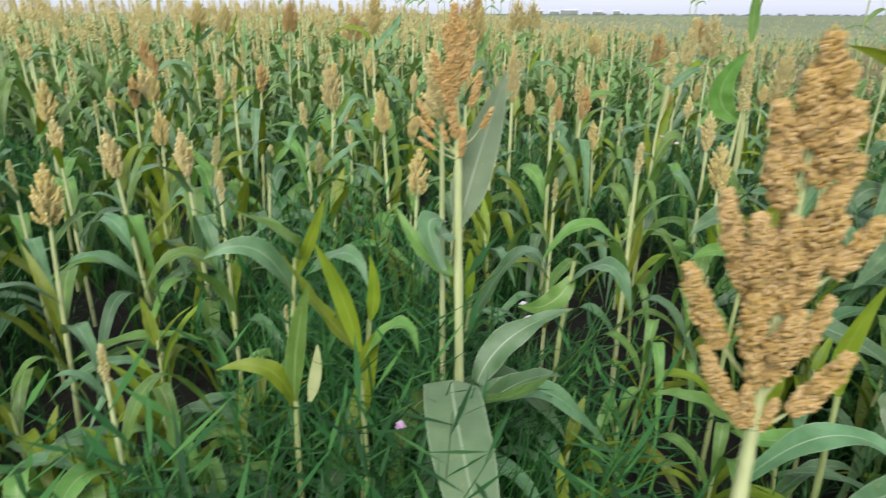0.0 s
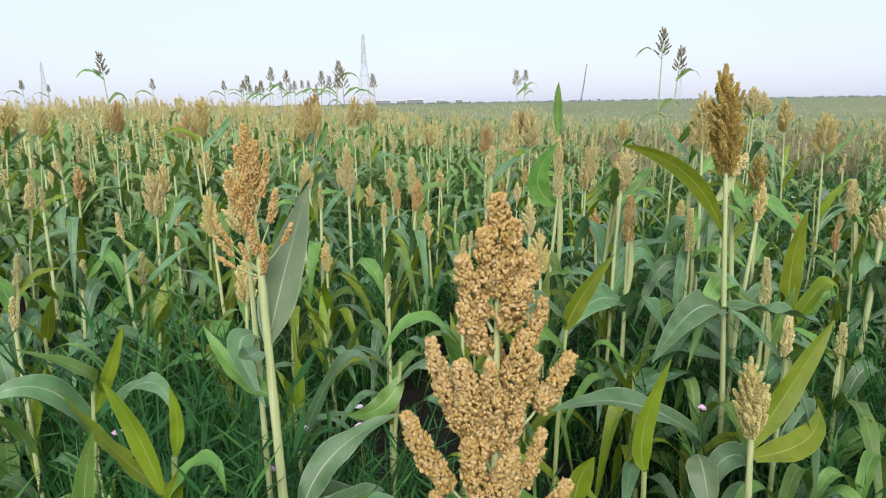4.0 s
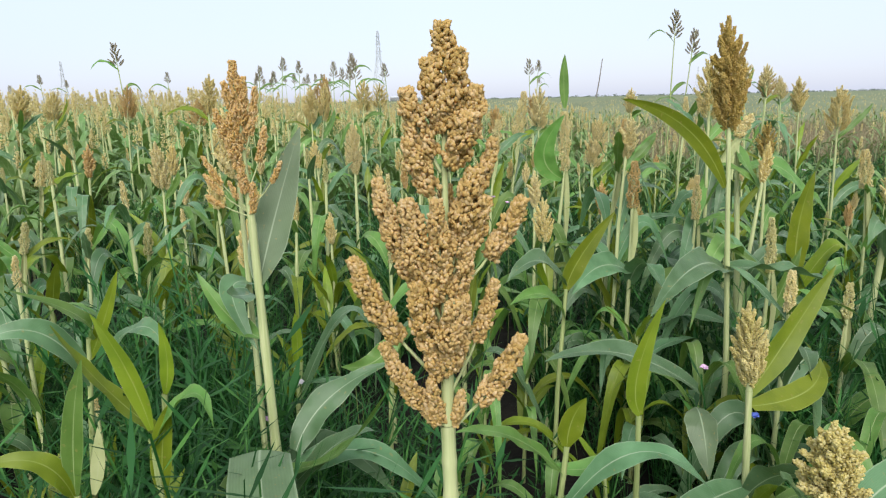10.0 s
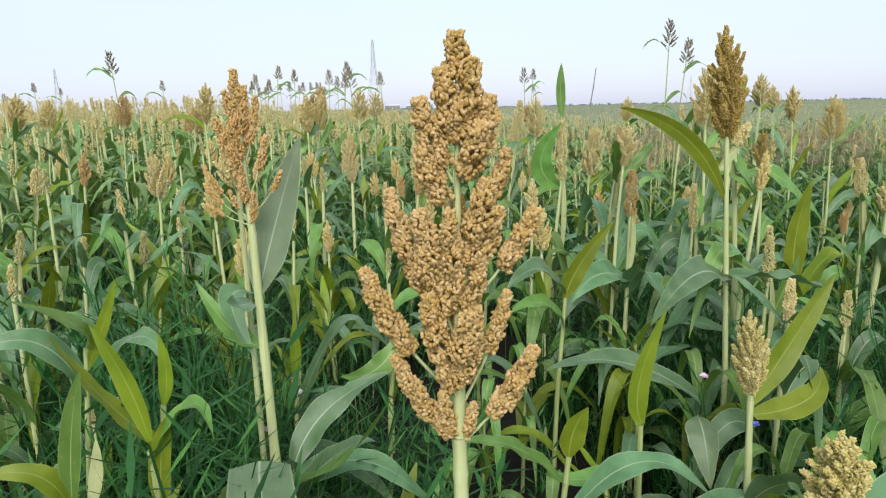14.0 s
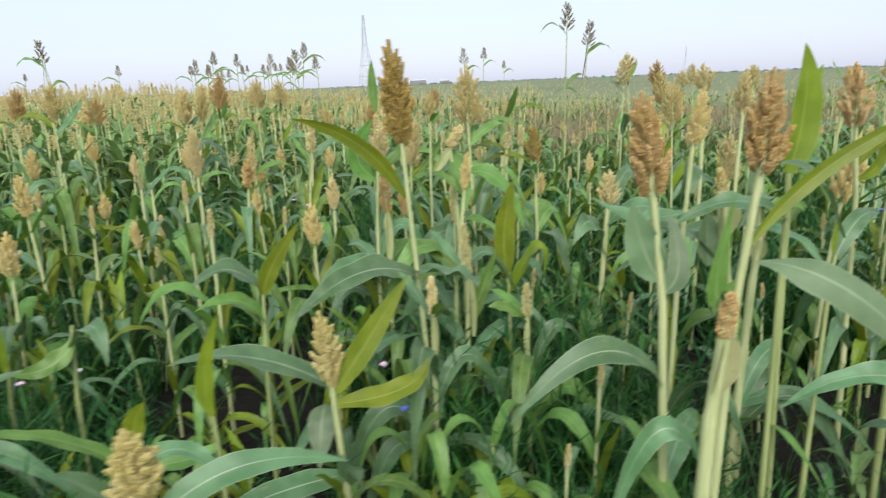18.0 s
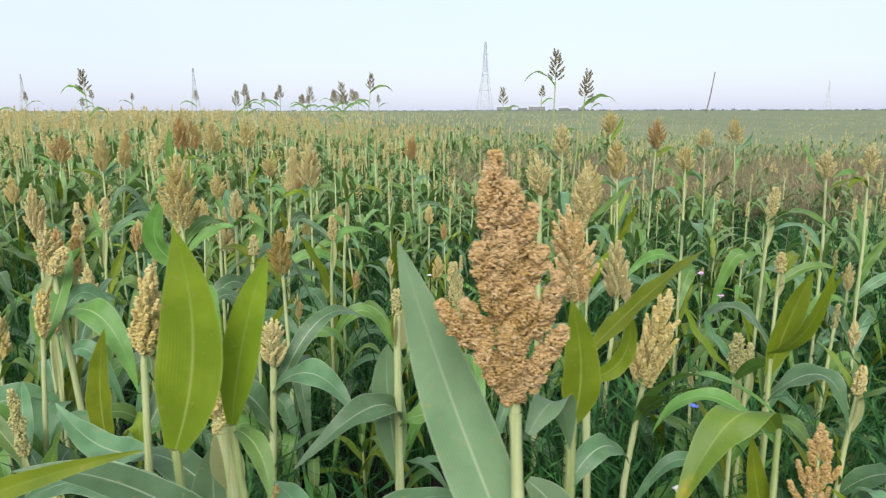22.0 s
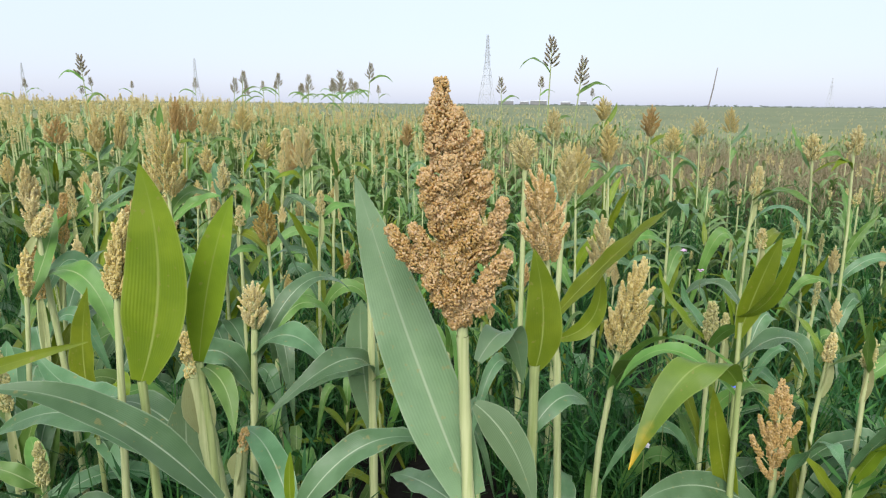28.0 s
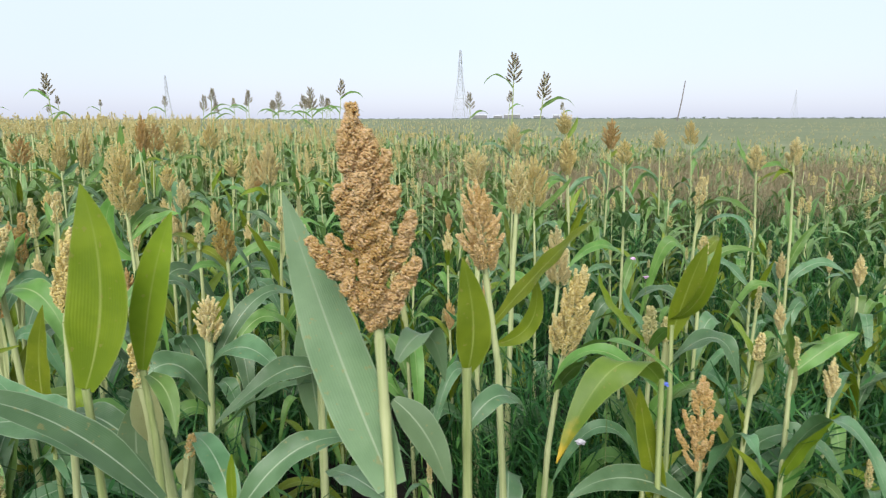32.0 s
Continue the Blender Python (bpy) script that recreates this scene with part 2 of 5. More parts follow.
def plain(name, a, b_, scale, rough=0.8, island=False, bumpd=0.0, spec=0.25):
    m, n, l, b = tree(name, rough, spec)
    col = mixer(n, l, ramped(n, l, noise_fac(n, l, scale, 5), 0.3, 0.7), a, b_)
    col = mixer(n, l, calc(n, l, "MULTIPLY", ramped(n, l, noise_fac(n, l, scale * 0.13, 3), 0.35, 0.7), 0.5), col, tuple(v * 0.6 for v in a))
    if island:
        rnd = n.new("ShaderNodeNewGeometry").outputs["Random Per Island"]
        col = mixer(n, l, rnd, col, tuple(min(1, v * 1.25) for v in b_))
    l.new(col, b.inputs["Base Color"])
    if bumpd:
        bump = n.new("ShaderNodeBump")
        bump.inputs["Distance"].default_value = bumpd
        l.new(noise_fac(n, l, scale, 6), bump.inputs["Height"])
        l.new(bump.outputs[0], b.inputs["Normal"])
    return m


# near-black base colour puts the shade between the plants into the soil
SOIL = plain("shade_dark_soil", (0.006, 0.0055, 0.004), (0.015, 0.013, 0.010), 9, 0.95, False, 0.03)
WEEDDARK = plain("weed_stem", (0.060, 0.098, 0.030), (0.105, 0.143, 0.045), 6, 0.7, True)
FARCROP = plain("far_crop", (0.120, 0.155, 0.080), (0.190, 0.205, 0.115), 0.9, 0.9, False, 0.2)
# foliage paled and greyed a little, so the colour carries the distance haze
WOOD_FAR = plain("far_trees_haze_tint", (0.085, 0.115, 0.095), (0.12, 0.15, 0.12), 0.08, 0.9)
STEEL = plain("galvanised_steel", (0.40, 0.42, 0.45), (0.48, 0.50, 0.53), 1.0, 0.6, False, 0, 0.4)
POLE = plain("weathered_pole", (0.13, 0.11, 0.10), (0.20, 0.18, 0.17), 2.0, 0.85)
PLASTER = plain("pale_plaster", (0.18, 0.18, 0.19), (0.25, 0.25, 0.25), 0.3, 0.9)
PINK = plain("pink_petal", (0.50, 0.30, 0.48), (0.66, 0.48, 0.64), 200, 0.6)
BLUEP = plain("blue_petal", (0.10, 0.16, 0.62), (0.20, 0.28, 0.80), 200, 0.6)
WHITEP = plain("white_petal", (0.55, 0.52, 0.56), (0.66, 0.62, 0.66), 200, 0.6)


def frond_material(name, a, b_, c):
    """Thin small leaves, each its own shade, that let light through."""
    m, n, l, b = tree(name, 0.5, 0.3)
    rnd = n.new("ShaderNodeNewGeometry").outputs["Random Per Island"]
    r = n.new("ShaderNodeValToRGB")
    r.color_ramp.elements[0].color, r.color_ramp.elements[1].color = (*a, 1), (*c, 1)
    r.color_ramp.elements.new(0.6).color = (*b_, 1)
    l.new(rnd, r.inputs[0])
    patch_f = ramped(n, l, noise_fac(n, l, 1.6, 3), 0.4, 0.65)
    col = mixer(n, l, calc(n, l, "MULTIPLY", patch_f, 0.35), r.outputs[0], tuple(v * 1.3 for v in b_))
    l.new(col, b.inputs["Base Color"])
    tr = n.new("ShaderNodeBsdfTranslucent")
    l.new(col, tr.inputs["Color"])
    mx = n.new("ShaderNodeMixShader")
    mx.inputs[0].default_value = 0.35
    l.new(b.outputs[0], mx.inputs[1])
    l.new(tr.outputs[0], mx.inputs[2])
    l.new(mx.outputs[0], n["Material Output"].inputs["Surface"])
    return m


WEED = frond_material("weed_leaf", (0.008, 0.038, 0.008), (0.026, 0.112, 0.026), (0.085, 0.220, 0.046))
DRY = frond_material("dry_grass", (0.20, 0.168, 0.100), (0.31, 0.255, 0.155), (0.23, 0.24, 0.11))

# ---- mesh helpers ----
def mesh(name, verts, faces, mats, uvs=None, smooth=True, index=None):
    """A mesh from points and faces, given as lists or arrays."""
    me = bpy.data.meshes.new(name)
    co = np.asarray(verts, np.float32).reshape(-1, 3)
    if isinstance(faces, np.ndarray):
        total = np.full(len(faces), faces.shape[1], np.int32)
        corner = faces.astype(np.int32).ravel()
    elif isinstance(faces, tuple):
        total, corner = faces
    else:
        total = np.array([len(f) for f in faces], np.int32)
        corner = np.fromiter(itertools.chain.from_iterable(faces), np.int32)
    me.vertices.add(len(co))
    me.vertices.foreach_set("co", co.ravel())
    me.loops.add(len(corner))
    me.loops.foreach_set("vertex_index", corner)
    me.polygons.add(len(total))
    me.polygons.foreach_set("loop_start", np.concatenate(([0], np.cumsum(total)[:-1])).astype(np.int32))
    for m in mats:
        me.materials.append(m)
    me.polygons.foreach_set("use_smooth", np.full(len(total), smooth))
    if index is not None:
        me.polygons.foreach_set("material_index", np.asarray(index, np.int32))
    if uvs is not None:
        lay = me.uv_layers.new(name="UVMap")
        lay.data.foreach_set("uv", np.asarray(uvs, np.float32)[corner].ravel())
    me.update(calc_edges=True)
    return me


def part(name, me, parent, label=""):
    ob = new(name, me)
    ob.parent = parent
    if label:
        ob["label"] = label
    return ob


def bez(a, b, c, k):
    """k points of the curve that starts at a, passes b halfway and ends at c."""
    a, b, c = (np.asarray(v, float) for v in (a, b, c))
    q = 2 * b - (a + c) / 2
    t = np.linspace(0, 1, k)[:, None]
    return (1 - t) ** 2 * a + 2 * t * (1 - t) * q + t * t * c


def tube(points, radii, sides=8):
    pts = np.asarray(points, float)
    tang = np.gradient(pts, axis=0)
    tang /= np.linalg.norm(tang, axis=1)[:, None] + 1e-9
    ref = np.array([1.0, 0, 0]) if abs(tang[0][0]) < 0.8 else np.array([0, 1.0, 0])
    verts, faces = [], []
    for i, (p, t) in enumerate(zip(pts, tang)):
        u = np.cross(t, ref)
        u /= np.linalg.norm(u)
        v = np.cross(t, u)
        for j in range(sides):
            a = 2 * math.pi * j / sides
            verts.append(p + radii[i] * (math.cos(a) * u + math.sin(a) * v))
    for i in range(len(pts) - 1):
        for j in range(sides):
            k = (j + 1) % sides
            faces.append((i * sides + j, i * sides + k, (i + 1) * sides + k, (i + 1) * sides + j))
    return verts, faces


def blade(a, b, c, width, face=None, rng=random, rows=16, across=5, fold=0.22, wave=0.16, twist=0.0, broad=0.34, lean=(0, 0, 1.0), base=0.42, taper=1.8):
    """A leaf blade along a curve: narrow at the sheath, broad at a third, pointed at the tip, folded along the midrib, with waved edges."""
    pts = bez(a, b, c, rows)
    tang = np.gradient(pts, axis=0)
    tang /= np.linalg.norm(tang, axis=1)[:, None] + 1e-9
    ph, fr = rng.uniform(0, 6.3), rng.uniform(2.0, 3.6)
    verts, faces, uvs = [], [], []
    if face is not None:
        side0 = np.array([math.cos(radians(face)), math.sin(radians(face)), 0.0])
    for i, (p, t) in enumerate(zip(pts, tang)):
        f = i / (rows - 1)
        if face is None:
            side = np.cross(t, lean)
            flat = np.cross(pts[-1] - pts[0], lean)
            side = side + 0.6 * flat / (np.linalg.norm(flat) + 1e-9)
        else:
            side = side0 - t * np.dot(side0, t)
        side = side / (np.linalg.norm(side) + 1e-9)
        up = np.cross(side, t)
        ang = twist * f ** 1.4
        side, up = math.cos(ang) * side + math.sin(ang) * up, math.cos(ang) * up - math.sin(ang) * side
        g = f / broad if f < broad else (f - broad) / (1 - broad)
        w = 0.5 * width * ((base + (1 - base) * math.sin(g * math.pi / 2)) if f < broad else max(0.0, 1 - g ** taper)) + 0.0006
        for j in range(across):
            s = 2 * j / (across - 1) - 1
            lift = fold * w * abs(s) ** 1.2 + wave * w * (s * s) * math.sin(ph + fr * 6.3 * f + (1.7 if s > 0 else 0))
            verts.append(p + side * (w * s) + up * lift)
            uvs.append((j / (across - 1), f))
    for i in range(rows - 1):
        for j in range(across - 1):
            q = i * across + j
            faces.append((q, q + 1, q + across + 1, q + across))
    return verts, faces, uvs


def unit_seed(level):
    bm = bmesh.new()
    if level == 0:
        v = [bm.verts.new(p) for p in ((1, 0, 0), (-0.5, 0.87, 0), (-0.5, -0.87, 0), (0, 0, 1.1), (0, 0, -1.1))]
        for a_, b_ in ((0, 1), (1, 2), (2, 0)):
            bm.faces.new((v[a_], v[b_], v[3]))
            bm.faces.new((v[b_], v[a_], v[4]))
    else:
        bmesh.ops.create_icosphere(bm, subdivisions=level, radius=1.0)
    vs = np.array([v.co[:] for v in bm.verts])
    bm.verts.index_update()
    fs = np.array([[v.index for v in f.verts] for f in bm.faces])
    bm.free()
    return vs, fs


SEED = [unit_seed(0), unit_seed(1), unit_seed(2)]


def seeds_mesh(centres, axes, sizes, level, rng):
    """Many egg-shaped spikelets, each turned along its own axis."""
    vs, fs = SEED[level]
    c, ax, s = np.asarray(centres), np.asarray(axes), np.asarray(sizes)
    ax = ax / (np.linalg.norm(ax, axis=1)[:, None] + 1e-9)
    ref = np.where(np.abs(ax[:, 2:3]) < 0.9, [[0, 0, 1.0]], [[1.0, 0, 0]])
    u = np.cross(ax, ref)
    u /= np.linalg.norm(u, axis=1)[:, None]
    v = np.cross(ax, u)
    egg = vs * np.array([0.68, 0.68, 1.12])
    egg = egg * (1 - 0.32 * vs[:, 2:3] * np.array([1, 1, 0]))
    out = c[:, None] + s[:, None, None] * (egg[None, :, 0:1] * u[:, None] + egg[None, :, 1:2] * v[:, None] + egg[None, :, 2:3] * ax[:, None])
    faces = fs[None] + (np.arange(len(c)) * len(vs))[:, None, None]
    return out.reshape(-1, 3), faces.reshape(-1, 3)


def head_parts(neck, tip, style, radius, rng, cover=1.0, seed=0.0032, fingers=None):
    """Racemes of one seed head: for each its curve and the centres, axes and sizes of its spikelets."""
    neck, tip = np.asarray(neck, float), np.asarray(tip, float)
    rs = np.random.RandomState(rng.randrange(1 << 30))
    ax = tip - neck
    length = np.linalg.norm(ax)
    ax /= length
    u = np.array((math.cos(radians(-17)), math.sin(radians(-17)), 0.0))
    u -= ax * np.dot(u, ax)
    u /= np.linalg.norm(u)
    v = np.cross(ax, u)
    made = []

    def raceme(p0, p1, p2, bare, thick):
        pts = bez(p0, p1, p2, 7)
        run = np.linalg.norm(p2 - p0) * (1 - bare)
        count = max(7, int(0.78 * cover * 2 * math.pi * thick * run / (1.25 * seed * seed)))
        # spikelets wind up the branch, overlapping like scales
        g = np.clip((np.arange(count) + 0.5 + rs.randn(count) * 0.8) / count, 0, 0.999)
        f = (bare + (1 - bare) * g) * 6
        i = np.minimum(5, f.astype(int))
        step = pts[i + 1] - pts[i]
        p = pts[i] + step * (f - i)[:, None]
        d = step / (np.linalg.norm(step, axis=1)[:, None] + 1e-9)
        e1 = np.cross(d, (0.31, 0.17, 0.05))
        e1 /= np.linalg.norm(e1, axis=1)[:, None] + 1e-9
        e2 = np.cross(d, e1)
        turn = np.arange(count) * 2.39996 + rs.randn(count) * 0.35
        n = np.cos(turn)[:, None] * e1 + np.sin(turn)[:, None] * e2
        lump = 0.88 + 0.24 * np.sin(g * rs.uniform(14, 24) + 3.0 * np.sin(turn) + rs.uniform(0, 6))
        env = thick * (0.30 + 0.72 * np.sin(math.pi * np.minimum(1, 0.24 + 0.72 * g)) ** 0.8) * lump
        c = p + n * (env * np.sqrt(rs.uniform(0.45, 1.15, count)))[:, None]
        made.append((pts, c, d + n * 0.5 + 0.6 * rs.randn(count, 3), seed * rs.uniform(0.62, 1.15, count)))

    if fingers:
        for f0, s0, f1, s1, out, thick, bare in fingers:
            p0 = neck + ax * length * f0 + u * length * s0
            p2 = neck + ax * length * f1 + u * length * s1 - v * length * out * (1 if np.dot(v, (0, 1, 0)) > 0 else -1)
            raceme(p0, (p0 + p2) / 2 + (p2 - p0 - ax * np.dot(p2 - p0, ax)) * 0.12, p2, bare, thick * length * 0.82)
    elif style == "bud":
        raceme(neck, (neck + tip) / 2, tip, 0.0, radius)
    elif style == "wild":
        for i in range(26):
            f = 0.02 + 0.96 * i / 26
            a = i * 2.4 + rng.uniform(-0.3, 0.3)
            n = math.cos(a) * u + math.sin(a) * v
            p0 = neck + ax * length * f * 0.82
            reach = radius * (1.3 - 0.95 * f) * rng.uniform(0.8, 1.2)
            p2 = p0 + n * reach + ax * length * 0.2
            raceme(p0, (p0 + p2) / 2 + n * reach * 0.12, p2, 0.25, seed * 1.25)
    else:
        n_b, rise_k, thick, bare = {"open": (46, 0.23, 0.025, 0.34), "compact": (44, 0.18, 0.030, 0.15), "dense": (60, 0.17, 0.050, 0.1)}[style]
        for i in range(n_b):
            f = i / (n_b - 1)
            a = i * 2.4 + rng.uniform(-0.35, 0.35)
            n = math.cos(a) * u + math.sin(a) * v
            shape = {"open": math.sin(math.pi * (0.32 + 0.58 * f)), "compact": math.sin(math.pi * (0.20 + 0.68 * f)), "dense": math.sin(math.pi * (0.40 + 0.50 * f)) ** 0.9}[style]
            p0 = neck + ax * length * (0.01 + 0.74 * f)
            reach = (radius * (1.25 if style == "compact" else 1.0) - thick * length * 0.6) * max(0.10, shape) * rng.uniform(0.6, 1.1)
            rise = length * (rise_k + 0.08 * (1 - f)) * rng.uniform(0.75, 1.1)
            p2 = p0 + n * reach + ax * rise
            raceme(p0, p0 + n * reach * 0.6 + ax * rise * 0.45, p2, bare * (1 - 0.6 * f), length * thick * (1.1 - 0.4 * f) * rng.uniform(0.8, 1.2))
        raceme(tip - ax * length * 0.36, tip - ax * length * 0.18, tip, 0.0, length * thick * 0.95)
        if style != "open":
            raceme(neck + ax * length * 0.2, neck + ax * length * 0.5, neck + ax * length * 0.75, 0.0, length * thick * 1.1)
    return made


def head(parent, neck, tip, style, radius, grain, rng, level=1, seed=0.0032, cover=1.0, base=0.004, split=False, fingers=None):
    """A seed head: the rachis with its branches, and the spikelets on it."""
    made = head_parts(neck, tip, style, radius, rng, cover, seed, fingers)
    a, c = np.asarray(neck, float), np.asarray(tip, float)
    bv, bf = tube(bez(a, (a + c) / 2, c, 6), [base * k for k in (1, 0.85, 0.65, 0.45, 0.3, 0.12)], 7)
    bv, bf = list(bv), list(bf)
    for pts, *_ in made:
        v2, f2 = tube(pts[::2], [0.0014, 0.0012, 0.0009, 0.0006], 4)
        o = len(bv)
        bv += list(v2)
        bf += [tuple(i + o for i in f) for f in f2]
    panicle = part("seed_head", mesh("seed_head", bv, bf, [STALK]), parent)
    groups = [[m] for m in made] if split else [made]
    for g in groups:
        vs, fs = seeds_mesh(np.vstack([m[1] for m in g]), np.vstack([m[2] for m in g]), np.concatenate([m[3] for m in g]), level, rng)
        ob = part("raceme", mesh("raceme", vs, fs, [grain]), panicle)
        tagged(ob, "", "", "", "stuff")
    return panicle


# racemes of a head: start and end along the head, sideways, towards the path, thickness, bare share
# looser, feathery head of the plant with the broad flag leaf
FEATHERY = [
    (0.62, 0.00, 1.00, 0.000, 0.00, 0.050, 0.0), (0.55, 0.00, 0.90, 0.060, 0.02, 0.033, 0.2), (0.58, 0.00, 0.88, -0.060, 0.02, 0.035, 0.2),
    (0.40, 0.00, 0.84, 0.120, 0.00, 0.030, 0.35), (0.36, 0.00, 0.72, -0.140, 0.00, 0.038, 0.3), (0.40, 0.00, 0.70, -0.040, 0.06, 0.045, 0.2),
    (0.26, 0.00, 0.55, -0.060, 0.05, 0.041, 0.25), (0.22, 0.01, 0.60, 0.155, 0.02, 0.032, 0.45), (0.10, 0.01, 0.38, 0.230, 0.03, 0.022, 0.55),
    (0.08, 0.00, 0.44, -0.250, 0.00, 0.022, 0.5), (0.06, 0.00, 0.33, -0.245, 0.03, 0.021, 0.5), (0.04, 0.00, 0.20, -0.250, 0.02, 0.019, 0.5),
    (0.16, 0.00, 0.36, -0.020, 0.05, 0.039, 0.2), (0.02, 0.00, 0.26, 0.045, 0.03, 0.030, 0.2), (0.45, 0.00, 0.74, 0.030, -0.04, 0.038, 0.2), (0.05, 0.0, 0.28, -0.10, 0.04, 0.019, 0.5),
]
# the large dense head: cone above, two broad shoulders below
SHOULDERS = [
    (0.34, 0.00, 0.58, -0.010, 0.05, 0.058, 0.05), (0.36, 0.00, 0.56, 0.060, 0.04, 0.052, 0.1), (0.34, 0.00, 0.54, -0.070, 0.03, 0.048, 0.2),
    (0.74, 0.00, 1.00, 0.000, 0.00, 0.056, 0.0), (0.64, -0.02, 0.90, -0.045, 0.02, 0.047, 0.1), (0.64, 0.02, 0.89, 0.062, 0.02, 0.051, 0.1), (0.56, 0.03, 0.80, 0.125, 0.00, 0.044, 0.15),
    (0.44, -0.01, 0.68, -0.085, 0.03, 0.058, 0.15), (0.46, 0.00, 0.72, 0.020, 0.07, 0.058, 0.1), (0.46, 0.03, 0.65, 0.150, 0.02, 0.048, 0.2), (0.50, 0.00, 0.76, 0.030, -0.06, 0.055, 0.1),
    (0.17, -0.01, 0.465, -0.250, 0.00, 0.045, 0.38), (0.22, -0.01, 0.475, -0.150, 0.04, 0.045, 0.28), (0.20, 0.01, 0.54, 0.205, 0.00, 0.045, 0.3), (0.12, 0.01, 0.34, 0.205, 0.02, 0.047, 0.25),
    (0.06, 0.00, 0.33, -0.115, 0.04, 0.053, 0.2), (0.06, 0.00, 0.38, 0.005, 0.08, 0.058, 0.1), (0.02, 0.00, 0.25, 0.035, 0.05, 0.042, 0.15), (0.03, 0.01, 0.27, 0.130, 0.03, 0.045, 0.3), (0.20, 0.00, 0.50, 0.090, 0.05, 0.047, 0.2), (0.10, 0.00, 0.40, 0.020, -0.09, 0.055, 0.2), (0.01, 0.0, 0.17, -0.05, 0.02, 0.034, 0.2),
]
# the loose head nearest the path
LOOSE = [
    (0.76, 0.00, 1.00, 0.000, 0.00, 0.045, 0.0), (0.74, 0.00, 0.92, -0.040, 0.02, 0.032, 0.1), (0.76, 0.01, 0.94, 0.038, 0.02, 0.029, 0.1),
    (0.66, -0.01, 0.855, -0.090, 0.01, 0.035, 0.2), (0.66, 0.01, 0.86, 0.078, 0.01, 0.039, 0.2), (0.66, 0.01, 0.80, 0.050, 0.05, 0.036, 0.15),
    (0.58, -0.01, 0.745, -0.088, 0.02, 0.033, 0.2), (0.48, 0.01, 0.735, 0.122, -0.02, 0.022, 0.5), (0.41, 0.01, 0.67, 0.066, 0.03, 0.042, 0.2),
    (0.41, 0.02, 0.60, 0.098, 0.01, 0.030, 0.25), (0.34, 0.01, 0.595, 0.190, 0.00, 0.031, 0.42), (0.27, -0.01, 0.645, -0.165, -0.01, 0.032, 0.3),
    (0.27, -0.01, 0.60, -0.092, 0.03, 0.043, 0.2), (0.30, 0.00, 0.60, -0.026, 0.05, 0.032, 0.2), (0.30, 0.01, 0.49, 0.055, 0.03, 0.025, 0.2),
    (0.12, -0.02, 0.455, -0.230, 0.00, 0.034, 0.36), (0.14, -0.01, 0.40, -0.080, 0.05, 0.038, 0.25), (0.13, 0.00, 0.36, 0.012, 0.08, 0.042, 0.15), (0.13, 0.01, 0.36, 0.044, 0.03, 0.029, 0.2),
    (0.09, 0.01, 0.385, 0.124, -0.01, 0.023, 0.46), (0.00, -0.01, 0.235, -0.160, 0.01, 0.029, 0.06), (-0.02, 0.01, 0.240, 0.192, 0.01, 0.033, 0.30), (-0.01, 0.01, 0.10, 0.035, 0.02, 0.018, 0.1), (0.0, -0.01, 0.14, -0.045, 0.03, 0.022, 0.1), (0.10, 0.0, 0.24, -0.05, 0.04, 0.024, 0.3),
    (0.35, 0.0, 0.62, 0.01, -0.07, 0.035, 0.2), (0.18, 0.0, 0.42, -0.05, -0.06, 0.035, 0.3),
]


HERO = random.Random(11)
# bearings across the path at its first, last and middle stand, for leaves that show their flat side to it
cam1, cam2, cam3 = -21.4, -12.0, -24.6


def stalk_part(parent, root, foot, neck, r, mat=None):
    a, b, c = np.array((*root, 0.0)), np.asarray(foot, float), np.asarray(neck, float)
    low = a + (b - a) * np.linspace(0, 1, 7)[:-1, None]
    high = b + (c - b) * np.linspace(0, 1, 9)[:, None]
    pts = np.vstack((low, high))
    # joints of the cane: a slight swelling every so often
    rad = [r * (1.3 - 0.5 * p[2] / c[2]) * (1.12 if i % 4 == 2 else 1.0) for i, p in enumerate(pts)]
    v, f = tube(pts, rad, 9)
    return part("stalk", mesh("stalk", v, f, [mat or STALK]), parent)


